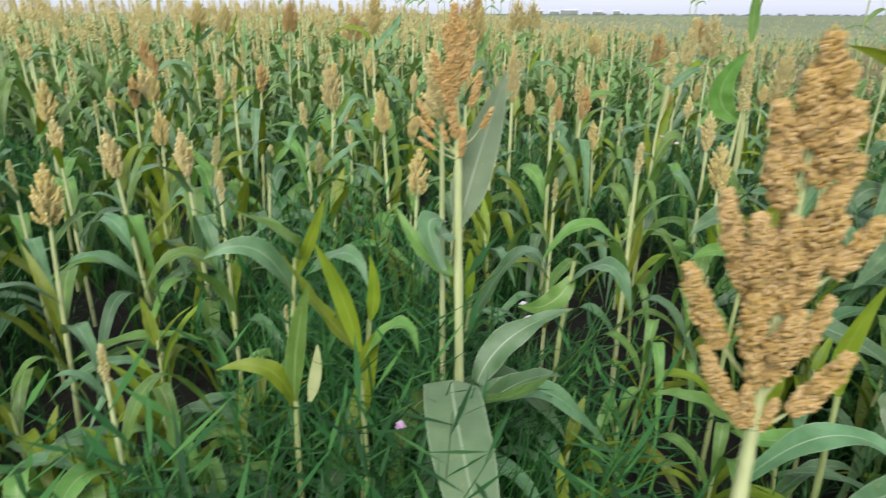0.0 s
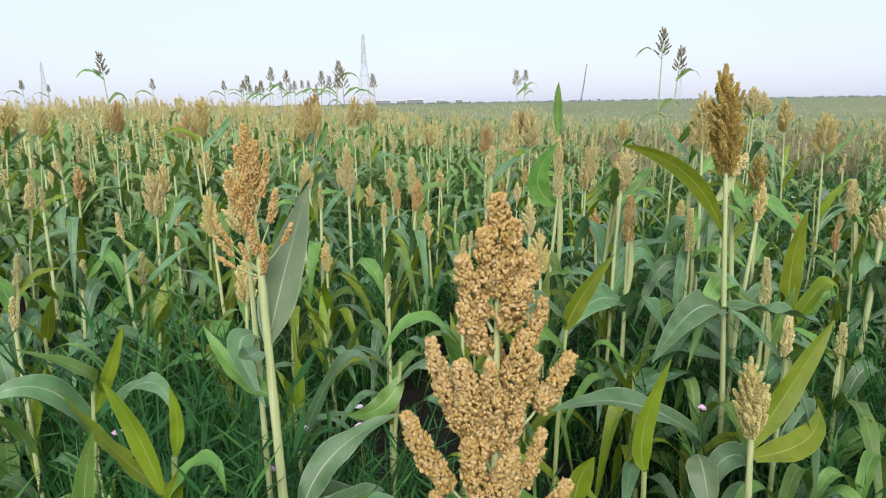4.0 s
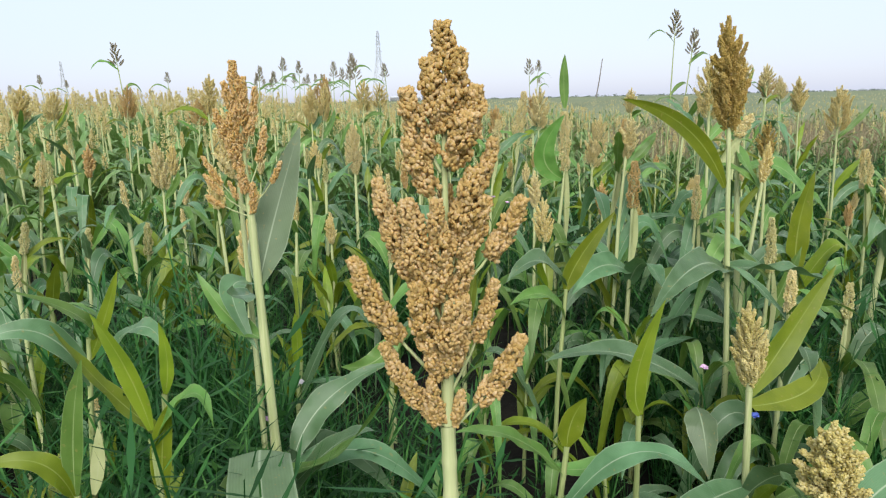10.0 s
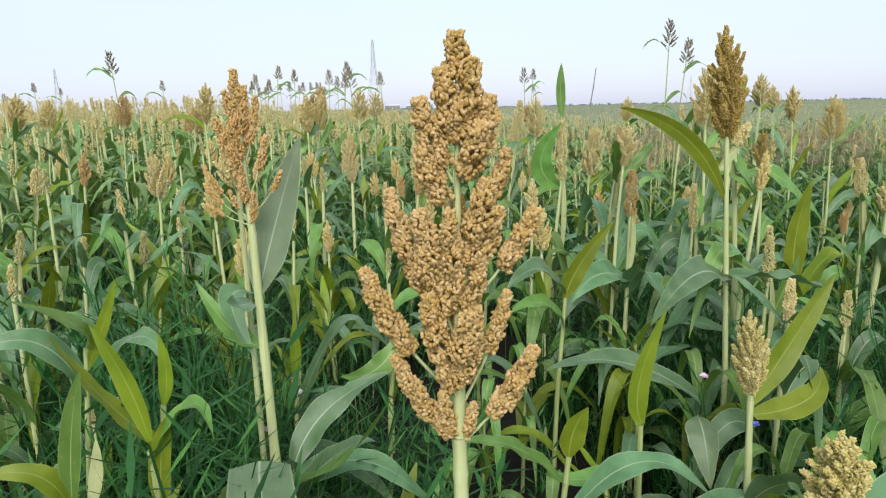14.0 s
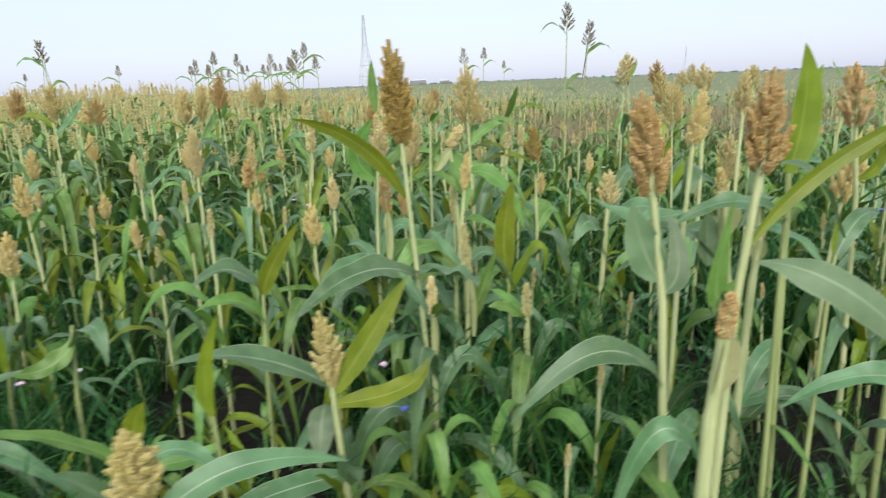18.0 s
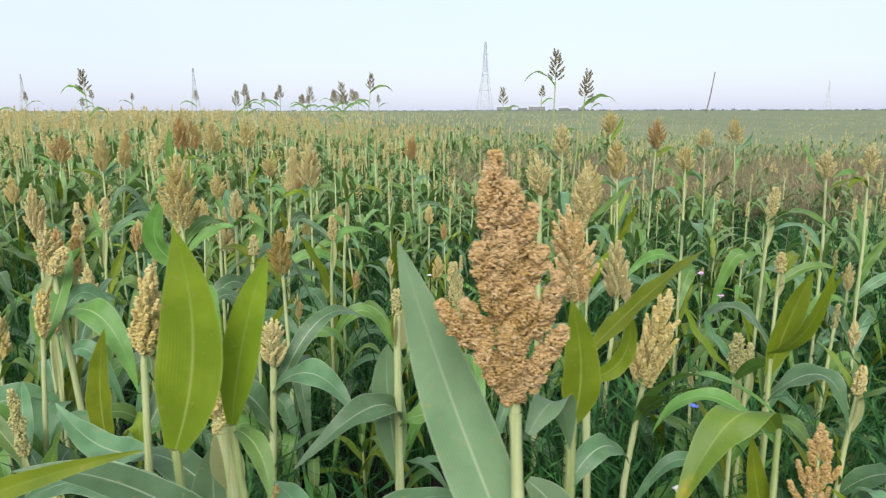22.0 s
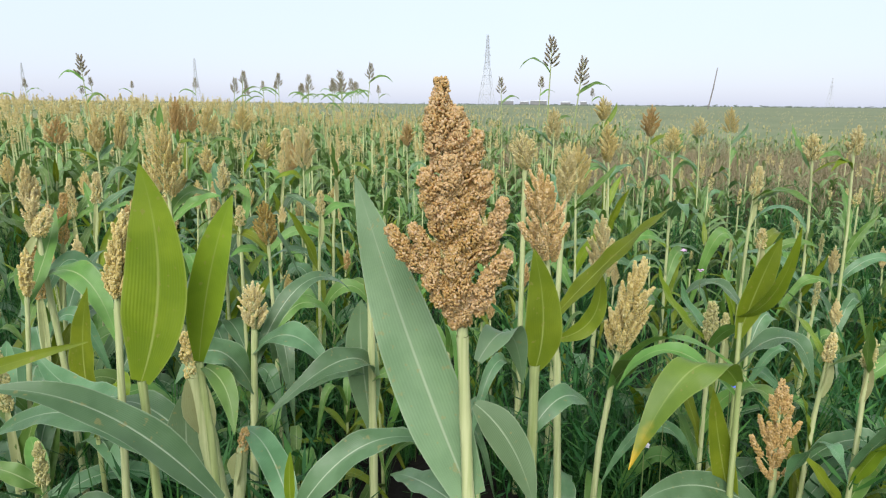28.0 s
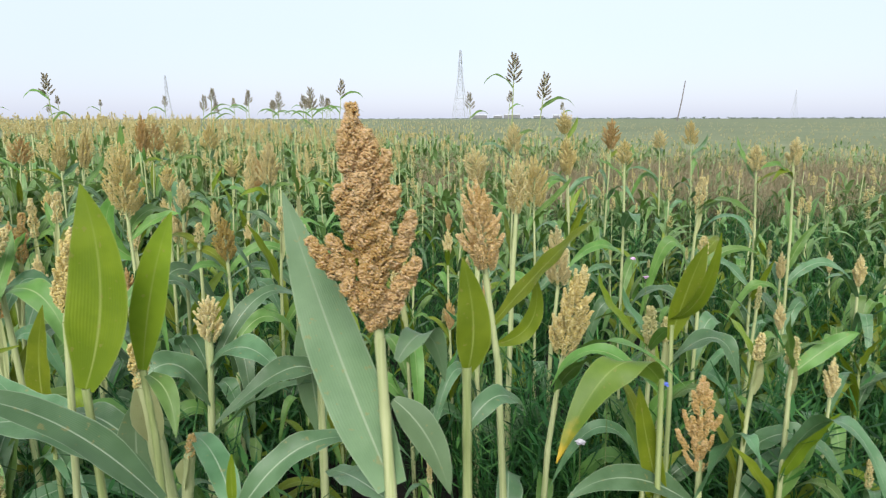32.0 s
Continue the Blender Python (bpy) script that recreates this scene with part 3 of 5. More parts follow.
def sorghum(root, foot, neck, tip, style, radius, grain, label, r=0.008, fill=3):
    """One sorghum plant: stalk from the root through foot to the neck, a seed head from neck to tip, and low leaves."""
    p = tagged(new("sorghum_plant"), label, "sorghum plant", "sorghum plants of the field")
    stalk_part(p, root, foot, neck, r)
    away = min(math.hypot(root[0] - 5.1, root[1] - 0.67), math.hypot(root[0] - 6.4, root[1] - 0.4), math.hypot(root[0] - 7.23, root[1] - 0.45))
    if away < 0.75 and style != "bud":
        head(p, neck, tip, style, radius, grain, HERO, 1, 0.0021, 1.75, r * 0.8, True, LOOSE if style == "open" and (away < 0.5 or radius > 0.06) else SHOULDERS if style == "dense" and grain == ROSE else None)
    elif away < 1.9:
        head(p, neck, tip, style, radius, grain, HERO, 1, 0.0026 if away < 1.3 else 0.0032, 1.0, r * 0.8, style != "bud" and away < 1.3, FEATHERY if style == "open" and grain == RUST else LOOSE if radius == 0.0605 else None)
    else:
        head(p, neck, tip, style, radius, grain, HERO, 0, 0.0036 if away < 2.8 else 0.0046, 0.9, r * 0.8)
    if style == "bud":
        n, t = np.asarray(neck), np.asarray(tip)
        v, f, u = blade(n - (t - n) * 1.3, n - (t - n) * 0.4 + (0.004, -0.004, 0), n + (t - n) * 0.25, r * 3.2, HERO.uniform(-60, 20), HERO, 8, 5, 0.9, 0.02)
        part("sheath", mesh("sheath", v, f, [PALELEAF], u), p, "pale half-open leaf sheath")
    for i in range(fill if away > 0.5 else 0):
        clothe(p, root, foot, neck, HERO.uniform(0.18, 0.48) if fill < 5 else 0.20 + 0.58 * (i + HERO.uniform(0, 0.9)) / fill)
    for i in range(2 if fill > 5 else 0):
        z = HERO.uniform(0.80, 0.97)
        base = np.asarray(foot, float) + (np.asarray(neck) - np.asarray(foot)) * z
        a, ln, rise = HERO.uniform(0, 6.283), HERO.uniform(0.14, 0.28), HERO.uniform(-0.2, 0.9)
        d = np.array((math.cos(a), math.sin(a), 0)) * ln
        leaf(p, base, base + d * 0.45 + (0, 0, ln * (0.22 + 0.3 * max(0, rise))), base + d * (1 - 0.5 * max(0, rise)) + (0, 0, ln * rise), HERO.uniform(0.026, 0.042), HERO.choice((YGREEN, GREEN, GREEN, BLUE)))
    return p


def clothe(p, root, foot, neck, share):
    """One more leaf at that share of the height: arching over, drooping, or young and upright."""
    r, m, n = np.array((*root, 0.0)), np.asarray(foot, float), np.asarray(neck, float)
    z = share * neck[2]
    base = r + (m - r) * (z / m[2]) if z < m[2] else m + (n - m) * ((z - m[2]) / (n[2] - m[2] + 1e-6))
    a, ln = HERO.uniform(0, 6.283), HERO.uniform(0.22, 0.40)
    d = np.array((math.cos(a), math.sin(a), 0))
    if base[1] < 1.4 and d[1] < -0.2:
        d[1] *= -1
    kind = HERO.random()
    if kind < 0.24 and share > 0.4:
        ln *= 0.75
        leaf(p, base, base + d * ln * 0.20 + (0, 0, ln * 0.5), base + d * ln * HERO.uniform(0.35, 0.65) + (0, 0, ln * 0.92), HERO.uniform(0.032, 0.048), HERO.choice((YGREEN, YGREEN, GREEN)))
    elif kind < 0.55:
        leaf(p, base, base + d * ln * 0.42 + (0, 0, HERO.uniform(0.10, 0.18)), base + d * ln * 0.85 + (0, 0, HERO.uniform(-0.22, -0.06)), HERO.uniform(0.045, 0.066), HERO.choice((BLUE, BLUE, GREEN)))
    else:
        leaf(p, base, base + d * ln * 0.5 + (0, 0, HERO.uniform(0.05, 0.14)), base + d * ln + (0, 0, HERO.uniform(-0.12, 0.05)), HERO.uniform(0.042, 0.064), HERO.choice((BLUE, BLUE, GREEN)))


def shoot(root, foot, top, label, r=0.006):
    p = tagged(new("sorghum_shoot"), label, "sorghum shoot", "young sorghum shoots")
    stalk_part(p, root, foot, top, r, STALKGREEN)
    return p


def leaf(p, a, b, c, width, mat, face=None, base=0.25):
    """A leaf from a through b to c; a face turns its flat side, else it lies as its own weight bends it."""
    if face is None:
        v, f, u = blade(a, b, c, width, None, HERO, 18, 7, HERO.uniform(0.12, 0.3), HERO.uniform(0.10, 0.30), HERO.uniform(-0.6, 0.6), 0.34, (0.2, -0.55, 0.85))
    else:
        v, f, u = blade(a, b, c, width, face, HERO, 20, 7, HERO.uniform(0.14, 0.32), HERO.uniform(0.04, 0.10), HERO.uniform(-0.15, 0.15), 0.36, (0.2, -0.55, 0.85), base, 2.2)
    return part("leaf", mesh("leaf", v, f, [mat], u), p)


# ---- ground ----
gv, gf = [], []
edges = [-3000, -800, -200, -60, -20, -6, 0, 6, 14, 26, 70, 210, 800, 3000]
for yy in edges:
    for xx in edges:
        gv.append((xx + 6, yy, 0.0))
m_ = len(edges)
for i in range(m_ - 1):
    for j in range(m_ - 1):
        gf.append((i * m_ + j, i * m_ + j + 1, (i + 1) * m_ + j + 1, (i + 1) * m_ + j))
tagged(new("ground", mesh("ground", gv, gf, [SOIL], None, False)), "soil between the sorghum plants, coloured near-black for their shade", "ground", "", "structure")


# ---- the plants by the path ----
p = sorghum((5.261, 1.039), (5.252, 1.042, 0.931), (5.251, 1.042, 0.986), (5.253, 1.041, 1.248), "open", 0.0410, TAN, "tall sorghum plant with a loose open tan seed head", 0.0062)
p = sorghum((5.202, 1.813), (5.199, 1.815, 0.546), (5.192, 1.817, 1.000), (5.183, 1.821, 1.274), "open", 0.0600, RUST, "sorghum plant with rust-tan seed head and broad flag leaf", 0.009)
leaf(p, (5.194, 1.813, 0.888), (5.238, 1.858, 1.006), (5.299, 1.895, 1.160), 0.0700, WAXY, cam1, 0.2)
leaf(p, (5.182, 1.843, 0.866), (5.155, 1.789, 0.880), (5.136, 1.732, 0.905), 0.0394, BLUE)
leaf(p, (5.163, 1.714, 0.623), (5.152, 1.544, 0.590), (5.164, 1.342, 0.466), 0.1050, WAXY, cam1, 0.95)
leaf(p, (5.200, 1.814, 0.522), (5.294, 1.670, 0.614), (5.367, 1.535, 0.812), 0.0406, GREEN)
leaf(p, (5.233, 1.801, 0.557), (5.308, 1.826, 0.641), (5.438, 1.829, 0.693), 0.0580, BLUE)
leaf(p, (5.206, 1.812, 0.461), (5.295, 1.724, 0.596), (5.350, 1.649, 0.650), 0.0580, BLUE)
leaf(p, (5.192, 1.817, 0.786), (5.140, 1.891, 0.814), (5.090, 1.964, 0.890), 0.0387, GREEN)
p = sorghum((5.188, 1.948), (5.187, 1.948, 0.630), (5.185, 1.949, 1.049), (5.166, 1.956, 1.197), "open", 0.0322, CREAM, "slender sorghum plant with pale seed head", 0.006)
leaf(p, (5.190, 1.947, 0.859), (5.150, 1.898, 0.855), (5.181, 1.822, 0.764), 0.0483, BLUE)
p = sorghum((6.431, 1.920), (6.420, 1.924, 0.480), (6.381, 1.939, 1.102), (6.360, 1.947, 1.387), "compact", 0.0449, OLIVE, "tall sorghum plant with dense olive-brown seed head", 0.007)
leaf(p, (6.382, 1.939, 0.965), (6.264, 1.958, 1.119), (6.093, 1.998, 1.196), 0.0434, YGREEN, cam1)
leaf(p, (6.401, 1.931, 0.738), (6.213, 1.843, 0.797), (6.016, 1.759, 0.724), 0.0796, BLUE)
leaf(p, (6.403, 1.931, 0.754), (6.476, 1.795, 0.762), (6.476, 1.688, 0.761), 0.0869, BLUE)
p = sorghum((6.647, 2.104), (6.630, 2.111, 0.658), (6.598, 2.123, 1.078), (6.635, 2.109, 1.141), "bud", 0.0167, CREAM, "slim sorghum plant with a young pale head", 0.008)
leaf(p, (6.606, 2.120, 0.979), (6.720, 2.049, 0.978), (6.791, 1.995, 0.813), 0.0667, GREEN)
p = sorghum((6.069, 1.504), (6.063, 1.507, 0.405), (6.052, 1.511, 0.649), (6.038, 1.517, 0.827), "compact", 0.0327, YELLOW, "short sorghum plant with a compact pale yellow head", 0.0075)
leaf(p, (6.052, 1.511, 0.638), (6.138, 1.505, 0.752), (6.228, 1.497, 0.879), 0.0500, YGREEN, cam1)
leaf(p, (6.058, 1.509, 0.616), (6.212, 1.513, 0.617), (6.285, 1.549, 0.660), 0.0544, YGREEN)
leaf(p, (6.062, 1.507, 0.443), (5.894, 1.465, 0.467), (5.726, 1.423, 0.456), 0.0594, BLUE)
leaf(p, (6.062, 1.507, 0.418), (6.051, 1.404, 0.532), (6.051, 1.297, 0.532), 0.0594, BLUE)
p = sorghum((5.744, 1.075), (5.722, 1.084, 0.686), (5.715, 1.087, 0.760), (5.705, 1.091, 0.865), "dense", 0.0383, YELLOW, "low sorghum plant with a fluffy pale yellow seed head", 0.007)
leaf(p, (5.713, 1.087, 0.722), (5.654, 1.089, 0.799), (5.624, 1.079, 0.826), 0.0320, BLUE)
leaf(p, (5.719, 1.085, 0.722), (5.840, 1.090, 0.775), (5.990, 1.100, 0.735), 0.0420, BLUE)
p = sorghum((6.467, 2.422), (6.468, 2.422, 0.447), (6.470, 2.421, 0.836), (6.471, 2.421, 0.991), "bud", 0.0206, TAN, "slim sorghum plant with a narrow tan head", 0.0075)
leaf(p, (6.470, 2.421, 0.570), (6.469, 2.314, 0.656), (6.497, 2.196, 0.457), 0.0936, BLUE)
leaf(p, (6.469, 2.422, 0.611), (6.314, 2.374, 0.660), (6.175, 2.321, 0.597), 0.0936, BLUE)
p = sorghum((6.645, 3.214), (6.661, 3.208, 0.560), (6.688, 3.198, 0.876), (6.685, 3.199, 1.140), "bud", 0.0232, CREAM, "sorghum plant with an upright pointed leaf above its bud", 0.0085)
leaf(p, (6.683, 3.200, 1.153), (6.676, 3.202, 1.275), (6.678, 3.201, 1.387), 0.0413, GREEN, cam1)
leaf(p, (6.676, 3.202, 0.837), (6.585, 3.211, 0.957), (6.656, 3.156, 1.129), 0.0981, GREEN, cam1)
p = sorghum((5.884, 3.937), (5.885, 3.936, 0.437), (5.888, 3.935, 0.823), (5.887, 3.935, 1.110), "compact", 0.0411, CREAM, "sorghum plant with a pale tapering seed head", 0.009)
p = sorghum((4.953, 3.632), (4.964, 3.628, 0.576), (4.978, 3.622, 0.834), (4.967, 3.627, 1.060), "open", 0.0477, CREAM, "sorghum plant with a loose open seed head", 0.0062, 7)
p = sorghum((7.038, 4.431), (7.059, 4.423, 0.630), (7.093, 4.410, 0.978), (7.126, 4.397, 1.243), "bud", 0.0334, CREAM, "sorghum plant with a narrow emerging pale head", 0.0062, 7)
p = sorghum((7.207, 4.366), (7.209, 4.365, 0.626), (7.213, 4.364, 0.985), (7.220, 4.361, 1.269), "open", 0.0816, CREAM, "sorghum plant with a loose open seed head", 0.0062, 7)
p = sorghum((6.843, 3.220), (6.845, 3.219, 0.511), (6.848, 3.218, 0.864), (6.877, 3.207, 1.122), "open", 0.0530, CREAM, "sorghum plant with a loose open seed head", 0.0062, 7)
p = sorghum((6.718, 2.410), (6.723, 2.408, 0.583), (6.728, 2.406, 0.777), (6.724, 2.408, 0.930), "bud", 0.0155, CREAM, "sorghum plant with a narrow emerging pale head", 0.0062, 7)
p = sorghum((6.554, 1.937), (6.560, 1.935, 0.587), (6.563, 1.934, 0.718), (6.555, 1.937, 0.872), "bud", 0.0135, PALE, "sorghum plant with a narrow emerging pale head", 0.0062, 7)
p = sorghum((6.351, 1.694), (6.354, 1.693, 0.582), (6.356, 1.692, 0.707), (6.355, 1.693, 0.806), "bud", 0.0124, CREAM, "sorghum plant with a narrow emerging pale head", 0.0062, 7)
p = sorghum((6.687, 1.778), (6.681, 1.781, 0.489), (6.677, 1.782, 0.617), (6.677, 1.782, 0.713), "bud", 0.0127, PALE, "sorghum plant with a narrow emerging pale head", 0.0062, 7)
p = sorghum((7.121, 2.468), (7.116, 2.470, 0.655), (7.109, 2.473, 0.947), (7.100, 2.476, 1.097), "open", 0.0424, OLIVE, "sorghum plant with a loose open seed head", 0.0062, 7)
p = sorghum((8.484, 3.226), (8.475, 3.229, 0.602), (8.461, 3.235, 0.958), (8.460, 3.235, 1.232), "open", 0.0827, OLIVETAN, "sorghum plant with a loose open seed head", 0.0062, 7)
p = sorghum((8.977, 3.893), (8.966, 3.897, 0.672), (8.947, 3.905, 1.061), (8.931, 3.911, 1.304), "compact", 0.0505, OLIVETAN, "sorghum plant with a dense upright seed head", 0.0062, 7)
p = sorghum((7.706, 2.455), (7.686, 2.463, 0.599), (7.665, 2.471, 0.812), (7.647, 2.479, 0.969), "bud", 0.0253, CREAM, "sorghum plant with a narrow emerging pale head", 0.0062, 7)
p = sorghum((5.661, 3.679), (5.665, 3.677, 0.288), (5.675, 3.673, 0.543), (5.689, 3.668, 0.693), "bud", 0.0159, CREAM, "sorghum plant with a narrow emerging pale head", 0.0062, 7)
p = sorghum((4.472, 3.283), (4.491, 3.275, 0.475), (4.517, 3.265, 0.705), (4.538, 3.257, 0.816), "bud", 0.0155, PALE, "sorghum plant with a narrow emerging pale head", 0.0062, 7)
p = sorghum((4.697, 3.195), (4.710, 3.190, 0.468), (4.730, 3.182, 0.719), (4.740, 3.178, 0.790), "bud", 0.0136, PALE, "sorghum plant with a narrow emerging pale head", 0.0062, 7)
p = sorghum((4.888, 3.335), (4.900, 3.331, 0.489), (4.911, 3.327, 0.647), (4.922, 3.322, 0.769), "bud", 0.0170, PALE, "sorghum plant with a narrow emerging pale head", 0.0062, 7)
p = sorghum((4.320, 4.414), (4.347, 4.404, 0.565), (4.383, 4.390, 0.824), (4.400, 4.383, 0.950), "bud", 0.0254, CREAM, "sorghum plant with a narrow emerging pale head", 0.0062, 7)
p = sorghum((4.641, 6.221), (4.656, 6.215, 0.726), (4.678, 6.206, 1.092), (4.705, 6.196, 1.364), "open", 0.0795, TAN, "sorghum plant with a loose open seed head", 0.0062, 7)
p = sorghum((5.218, 4.280), (5.215, 4.281, 0.777), (5.210, 4.283, 1.146), (5.231, 4.275, 1.358), "compact", 0.0480, OLIVETAN, "sorghum plant with a dense upright seed head", 0.0062, 7)
p = sorghum((5.884, 5.094), (5.884, 5.094, 0.636), (5.883, 5.095, 1.057), (5.890, 5.092, 1.316), "compact", 0.0544, OLIVETAN, "sorghum plant with a dense upright seed head", 0.0062, 7)
p = sorghum((6.198, 6.152), (6.195, 6.153, 0.637), (6.189, 6.156, 1.111), (6.200, 6.152, 1.432), "compact", 0.0583, TAN, "sorghum plant with a dense upright seed head", 0.0062, 7)
p = sorghum((6.467, 5.941), (6.466, 5.941, 0.687), (6.464, 5.942, 1.105), (6.477, 5.937, 1.376), "open", 0.0858, OLIVETAN, "sorghum plant with a loose open seed head", 0.0062, 7)
p = sorghum((6.682, 6.286), (6.687, 6.284, 0.697), (6.696, 6.281, 1.119), (6.707, 6.277, 1.361), "open", 0.0922, OLIVETAN, "sorghum plant with a loose open seed head", 0.0062, 7)
p = sorghum((6.163, 3.699), (6.159, 3.700, 0.633), (6.156, 3.701, 0.862), (6.154, 3.702, 1.043), "bud", 0.0226, CREAM, "sorghum plant with a narrow emerging pale head", 0.0062, 7)
p = sorghum((7.118, 4.829), (7.120, 4.829, 0.579), (7.121, 4.828, 0.901), (7.134, 4.823, 1.156), "open", 0.0650, TAN, "sorghum plant with a loose open seed head", 0.0062, 7)
p = sorghum((3.970, 5.838), (3.999, 5.827, 0.685), (4.046, 5.808, 1.086), (4.091, 5.791, 1.361), "compact", 0.0622, OLIVETAN, "sorghum plant with a dense upright seed head", 0.0062, 7)
p = sorghum((4.110, 6.213), (4.134, 6.203, 0.632), (4.184, 6.184, 1.089), (4.213, 6.172, 1.330), "open", 0.0763, OLIVETAN, "sorghum plant with a loose open seed head", 0.0062, 7)
p = shoot((5.815, 1.527), (5.813, 1.528, 0.461), (5.810, 1.529, 0.640), "young leafy sorghum shoot with upright yellow-green leaves", 0.006)
leaf(p, (5.813, 1.528, 0.640), (5.805, 1.531, 0.722), (5.844, 1.516, 0.857), 0.0352, YGREEN, cam1)
leaf(p, (5.811, 1.529, 0.567), (5.713, 1.540, 0.550), (5.624, 1.548, 0.577), 0.0371, GREEN)
p = shoot((5.637, 1.543), (5.653, 1.536, 0.500), (5.663, 1.533, 0.611), "young leafy sorghum shoot with upright yellow-green leaves", 0.006)
leaf(p, (5.663, 1.533, 0.609), (5.670, 1.530, 0.659), (5.692, 1.521, 0.701), 0.0424, YGREEN, cam1)
leaf(p, (5.657, 1.535, 0.556), (5.539, 1.500, 0.673), (5.423, 1.465, 0.724), 0.0300, GREEN)
leaf(p, (5.635, 1.490, 0.524), (5.738, 1.423, 0.642), (5.839, 1.357, 0.563), 0.0461, BLUE)
p = shoot((5.958, 2.062), (5.967, 2.058, 0.427), (5.983, 2.052, 0.714), "young leafy sorghum shoot with upright yellow-green leaves", 0.006)
leaf(p, (5.983, 2.052, 0.711), (6.015, 2.039, 0.797), (6.095, 2.008, 0.917), 0.0480, YGREEN, cam1)
leaf(p, (5.981, 2.053, 0.636), (5.902, 2.030, 0.716), (5.799, 2.016, 0.705), 0.0565, GREEN)
leaf(p, (5.977, 2.054, 0.730), (5.888, 2.035, 0.805), (5.793, 2.019, 0.763), 0.0707, BLUE)
leaf(p, (6.097, 1.686, 0.564), (5.904, 1.707, 0.676), (5.727, 1.722, 0.683), 0.0712, BLUE)
leaf(p, (6.058, 1.648, 0.549), (6.037, 1.602, 0.524), (6.016, 1.556, 0.439), 0.0662, WAXY, cam1)
p = shoot((6.730, 1.976), (6.727, 1.978, 0.477), (6.723, 1.979, 0.687), "young leafy sorghum shoot with upright yellow-green leaves", 0.006)
leaf(p, (6.721, 1.980, 0.670), (6.713, 1.983, 0.822), (6.742, 1.972, 0.984), 0.0636, YGREEN, cam1)
leaf(p, (6.722, 1.980, 0.618), (6.798, 1.923, 0.775), (6.802, 1.895, 0.665), 0.0572, YGREEN)
p = shoot((5.009, 1.733), (5.001, 1.736, 0.543), (4.996, 1.738, 0.669), "young leafy sorghum shoot with upright yellow-green leaves", 0.006)
leaf(p, (4.998, 1.737, 0.685), (4.972, 1.747, 0.794), (4.931, 1.763, 0.887), 0.0336, YGREEN, cam1)
leaf(p, (5.003, 1.735, 0.554), (5.012, 1.732, 0.659), (5.033, 1.724, 0.734), 0.0352, YGREEN, cam1)
leaf(p, (4.994, 1.739, 0.649), (5.064, 1.685, 0.760), (5.094, 1.646, 0.714), 0.0336, GREEN)
p = shoot((4.985, 1.796), (5.002, 1.789, 0.520), (5.021, 1.782, 0.725), "young leafy sorghum shoot with upright yellow-green leaves", 0.006)
leaf(p, (5.022, 1.782, 0.725), (5.032, 1.778, 0.786), (5.026, 1.780, 0.853), 0.0230, YGREEN, cam1)
leaf(p, (5.016, 1.784, 0.641), (4.933, 1.789, 0.750), (4.870, 1.787, 0.870), 0.0300, YGREEN)
p = shoot((4.869, 1.734), (4.877, 1.731, 0.520), (4.881, 1.729, 0.602), "young leafy sorghum shoot with upright yellow-green leaves", 0.006)
leaf(p, (4.877, 1.730, 0.592), (4.891, 1.725, 0.720), (4.918, 1.715, 0.831), 0.0334, GREEN, cam1)
leaf(p, (4.878, 1.730, 0.582), (4.839, 1.719, 0.674), (4.751, 1.726, 0.677), 0.0358, YGREEN)
leaf(p, (4.905, 1.720, 0.601), (4.920, 1.714, 0.661), (4.926, 1.712, 0.719), 0.0207, PALELEAF, cam1)
p = shoot((4.822, 2.074), (4.838, 2.068, 0.401), (4.877, 2.053, 0.755), "young leafy sorghum shoot with upright yellow-green leaves", 0.006)
leaf(p, (4.877, 2.053, 0.755), (4.873, 2.000, 0.819), (4.768, 1.987, 0.887), 0.0360, GREEN)
leaf(p, (4.872, 2.054, 0.707), (4.914, 2.038, 0.801), (4.947, 2.025, 0.893), 0.0254, YGREEN, cam1)
leaf(p, (4.868, 2.056, 0.658), (4.798, 2.029, 0.787), (4.692, 2.017, 0.776), 0.0530, BLUE)
leaf(p, (4.872, 2.055, 0.683), (4.979, 1.959, 0.794), (5.025, 1.888, 0.745), 0.0424, BLUE)
p = shoot((5.275, 2.220), (5.295, 2.212, 0.446), (5.310, 2.206, 0.569), "young leafy sorghum shoot with upright yellow-green leaves", 0.006)
leaf(p, (5.301, 2.209, 0.539), (5.304, 2.208, 0.630), (5.303, 2.209, 0.696), 0.0265, YGREEN, cam1)
leaf(p, (5.304, 2.209, 0.477), (5.399, 2.118, 0.703), (5.449, 2.045, 0.691), 0.0530, BLUE)
p = shoot((5.472, 2.036), (5.490, 2.029, 0.520), (5.510, 2.021, 0.717), "young leafy sorghum shoot with upright yellow-green leaves", 0.006)
leaf(p, (5.509, 2.022, 0.676), (5.445, 1.993, 0.628), (5.363, 1.971, 0.638), 0.0495, GREEN)
leaf(p, (5.502, 2.024, 0.662), (5.566, 1.946, 0.732), (5.592, 1.882, 0.645), 0.0556, BLUE)
p = sorghum((7.412, 1.054), (7.396, 1.057, 0.972), (7.387, 1.059, 1.160), (7.362, 1.064, 1.417), "dense", 0.0507, ROSE, "sorghum plant with a large dense rosy-tan seed head", 0.0075)
leaf(p, (7.398, 1.057, 0.973), (7.343, 1.120, 1.130), (7.289, 1.182, 1.314), 0.0700, WAXY, cam2, 0.5)
leaf(p, (7.401, 1.056, 1.084), (7.437, 1.038, 1.041), (7.460, 1.023, 0.974), 0.0375, WAXY, cam2)
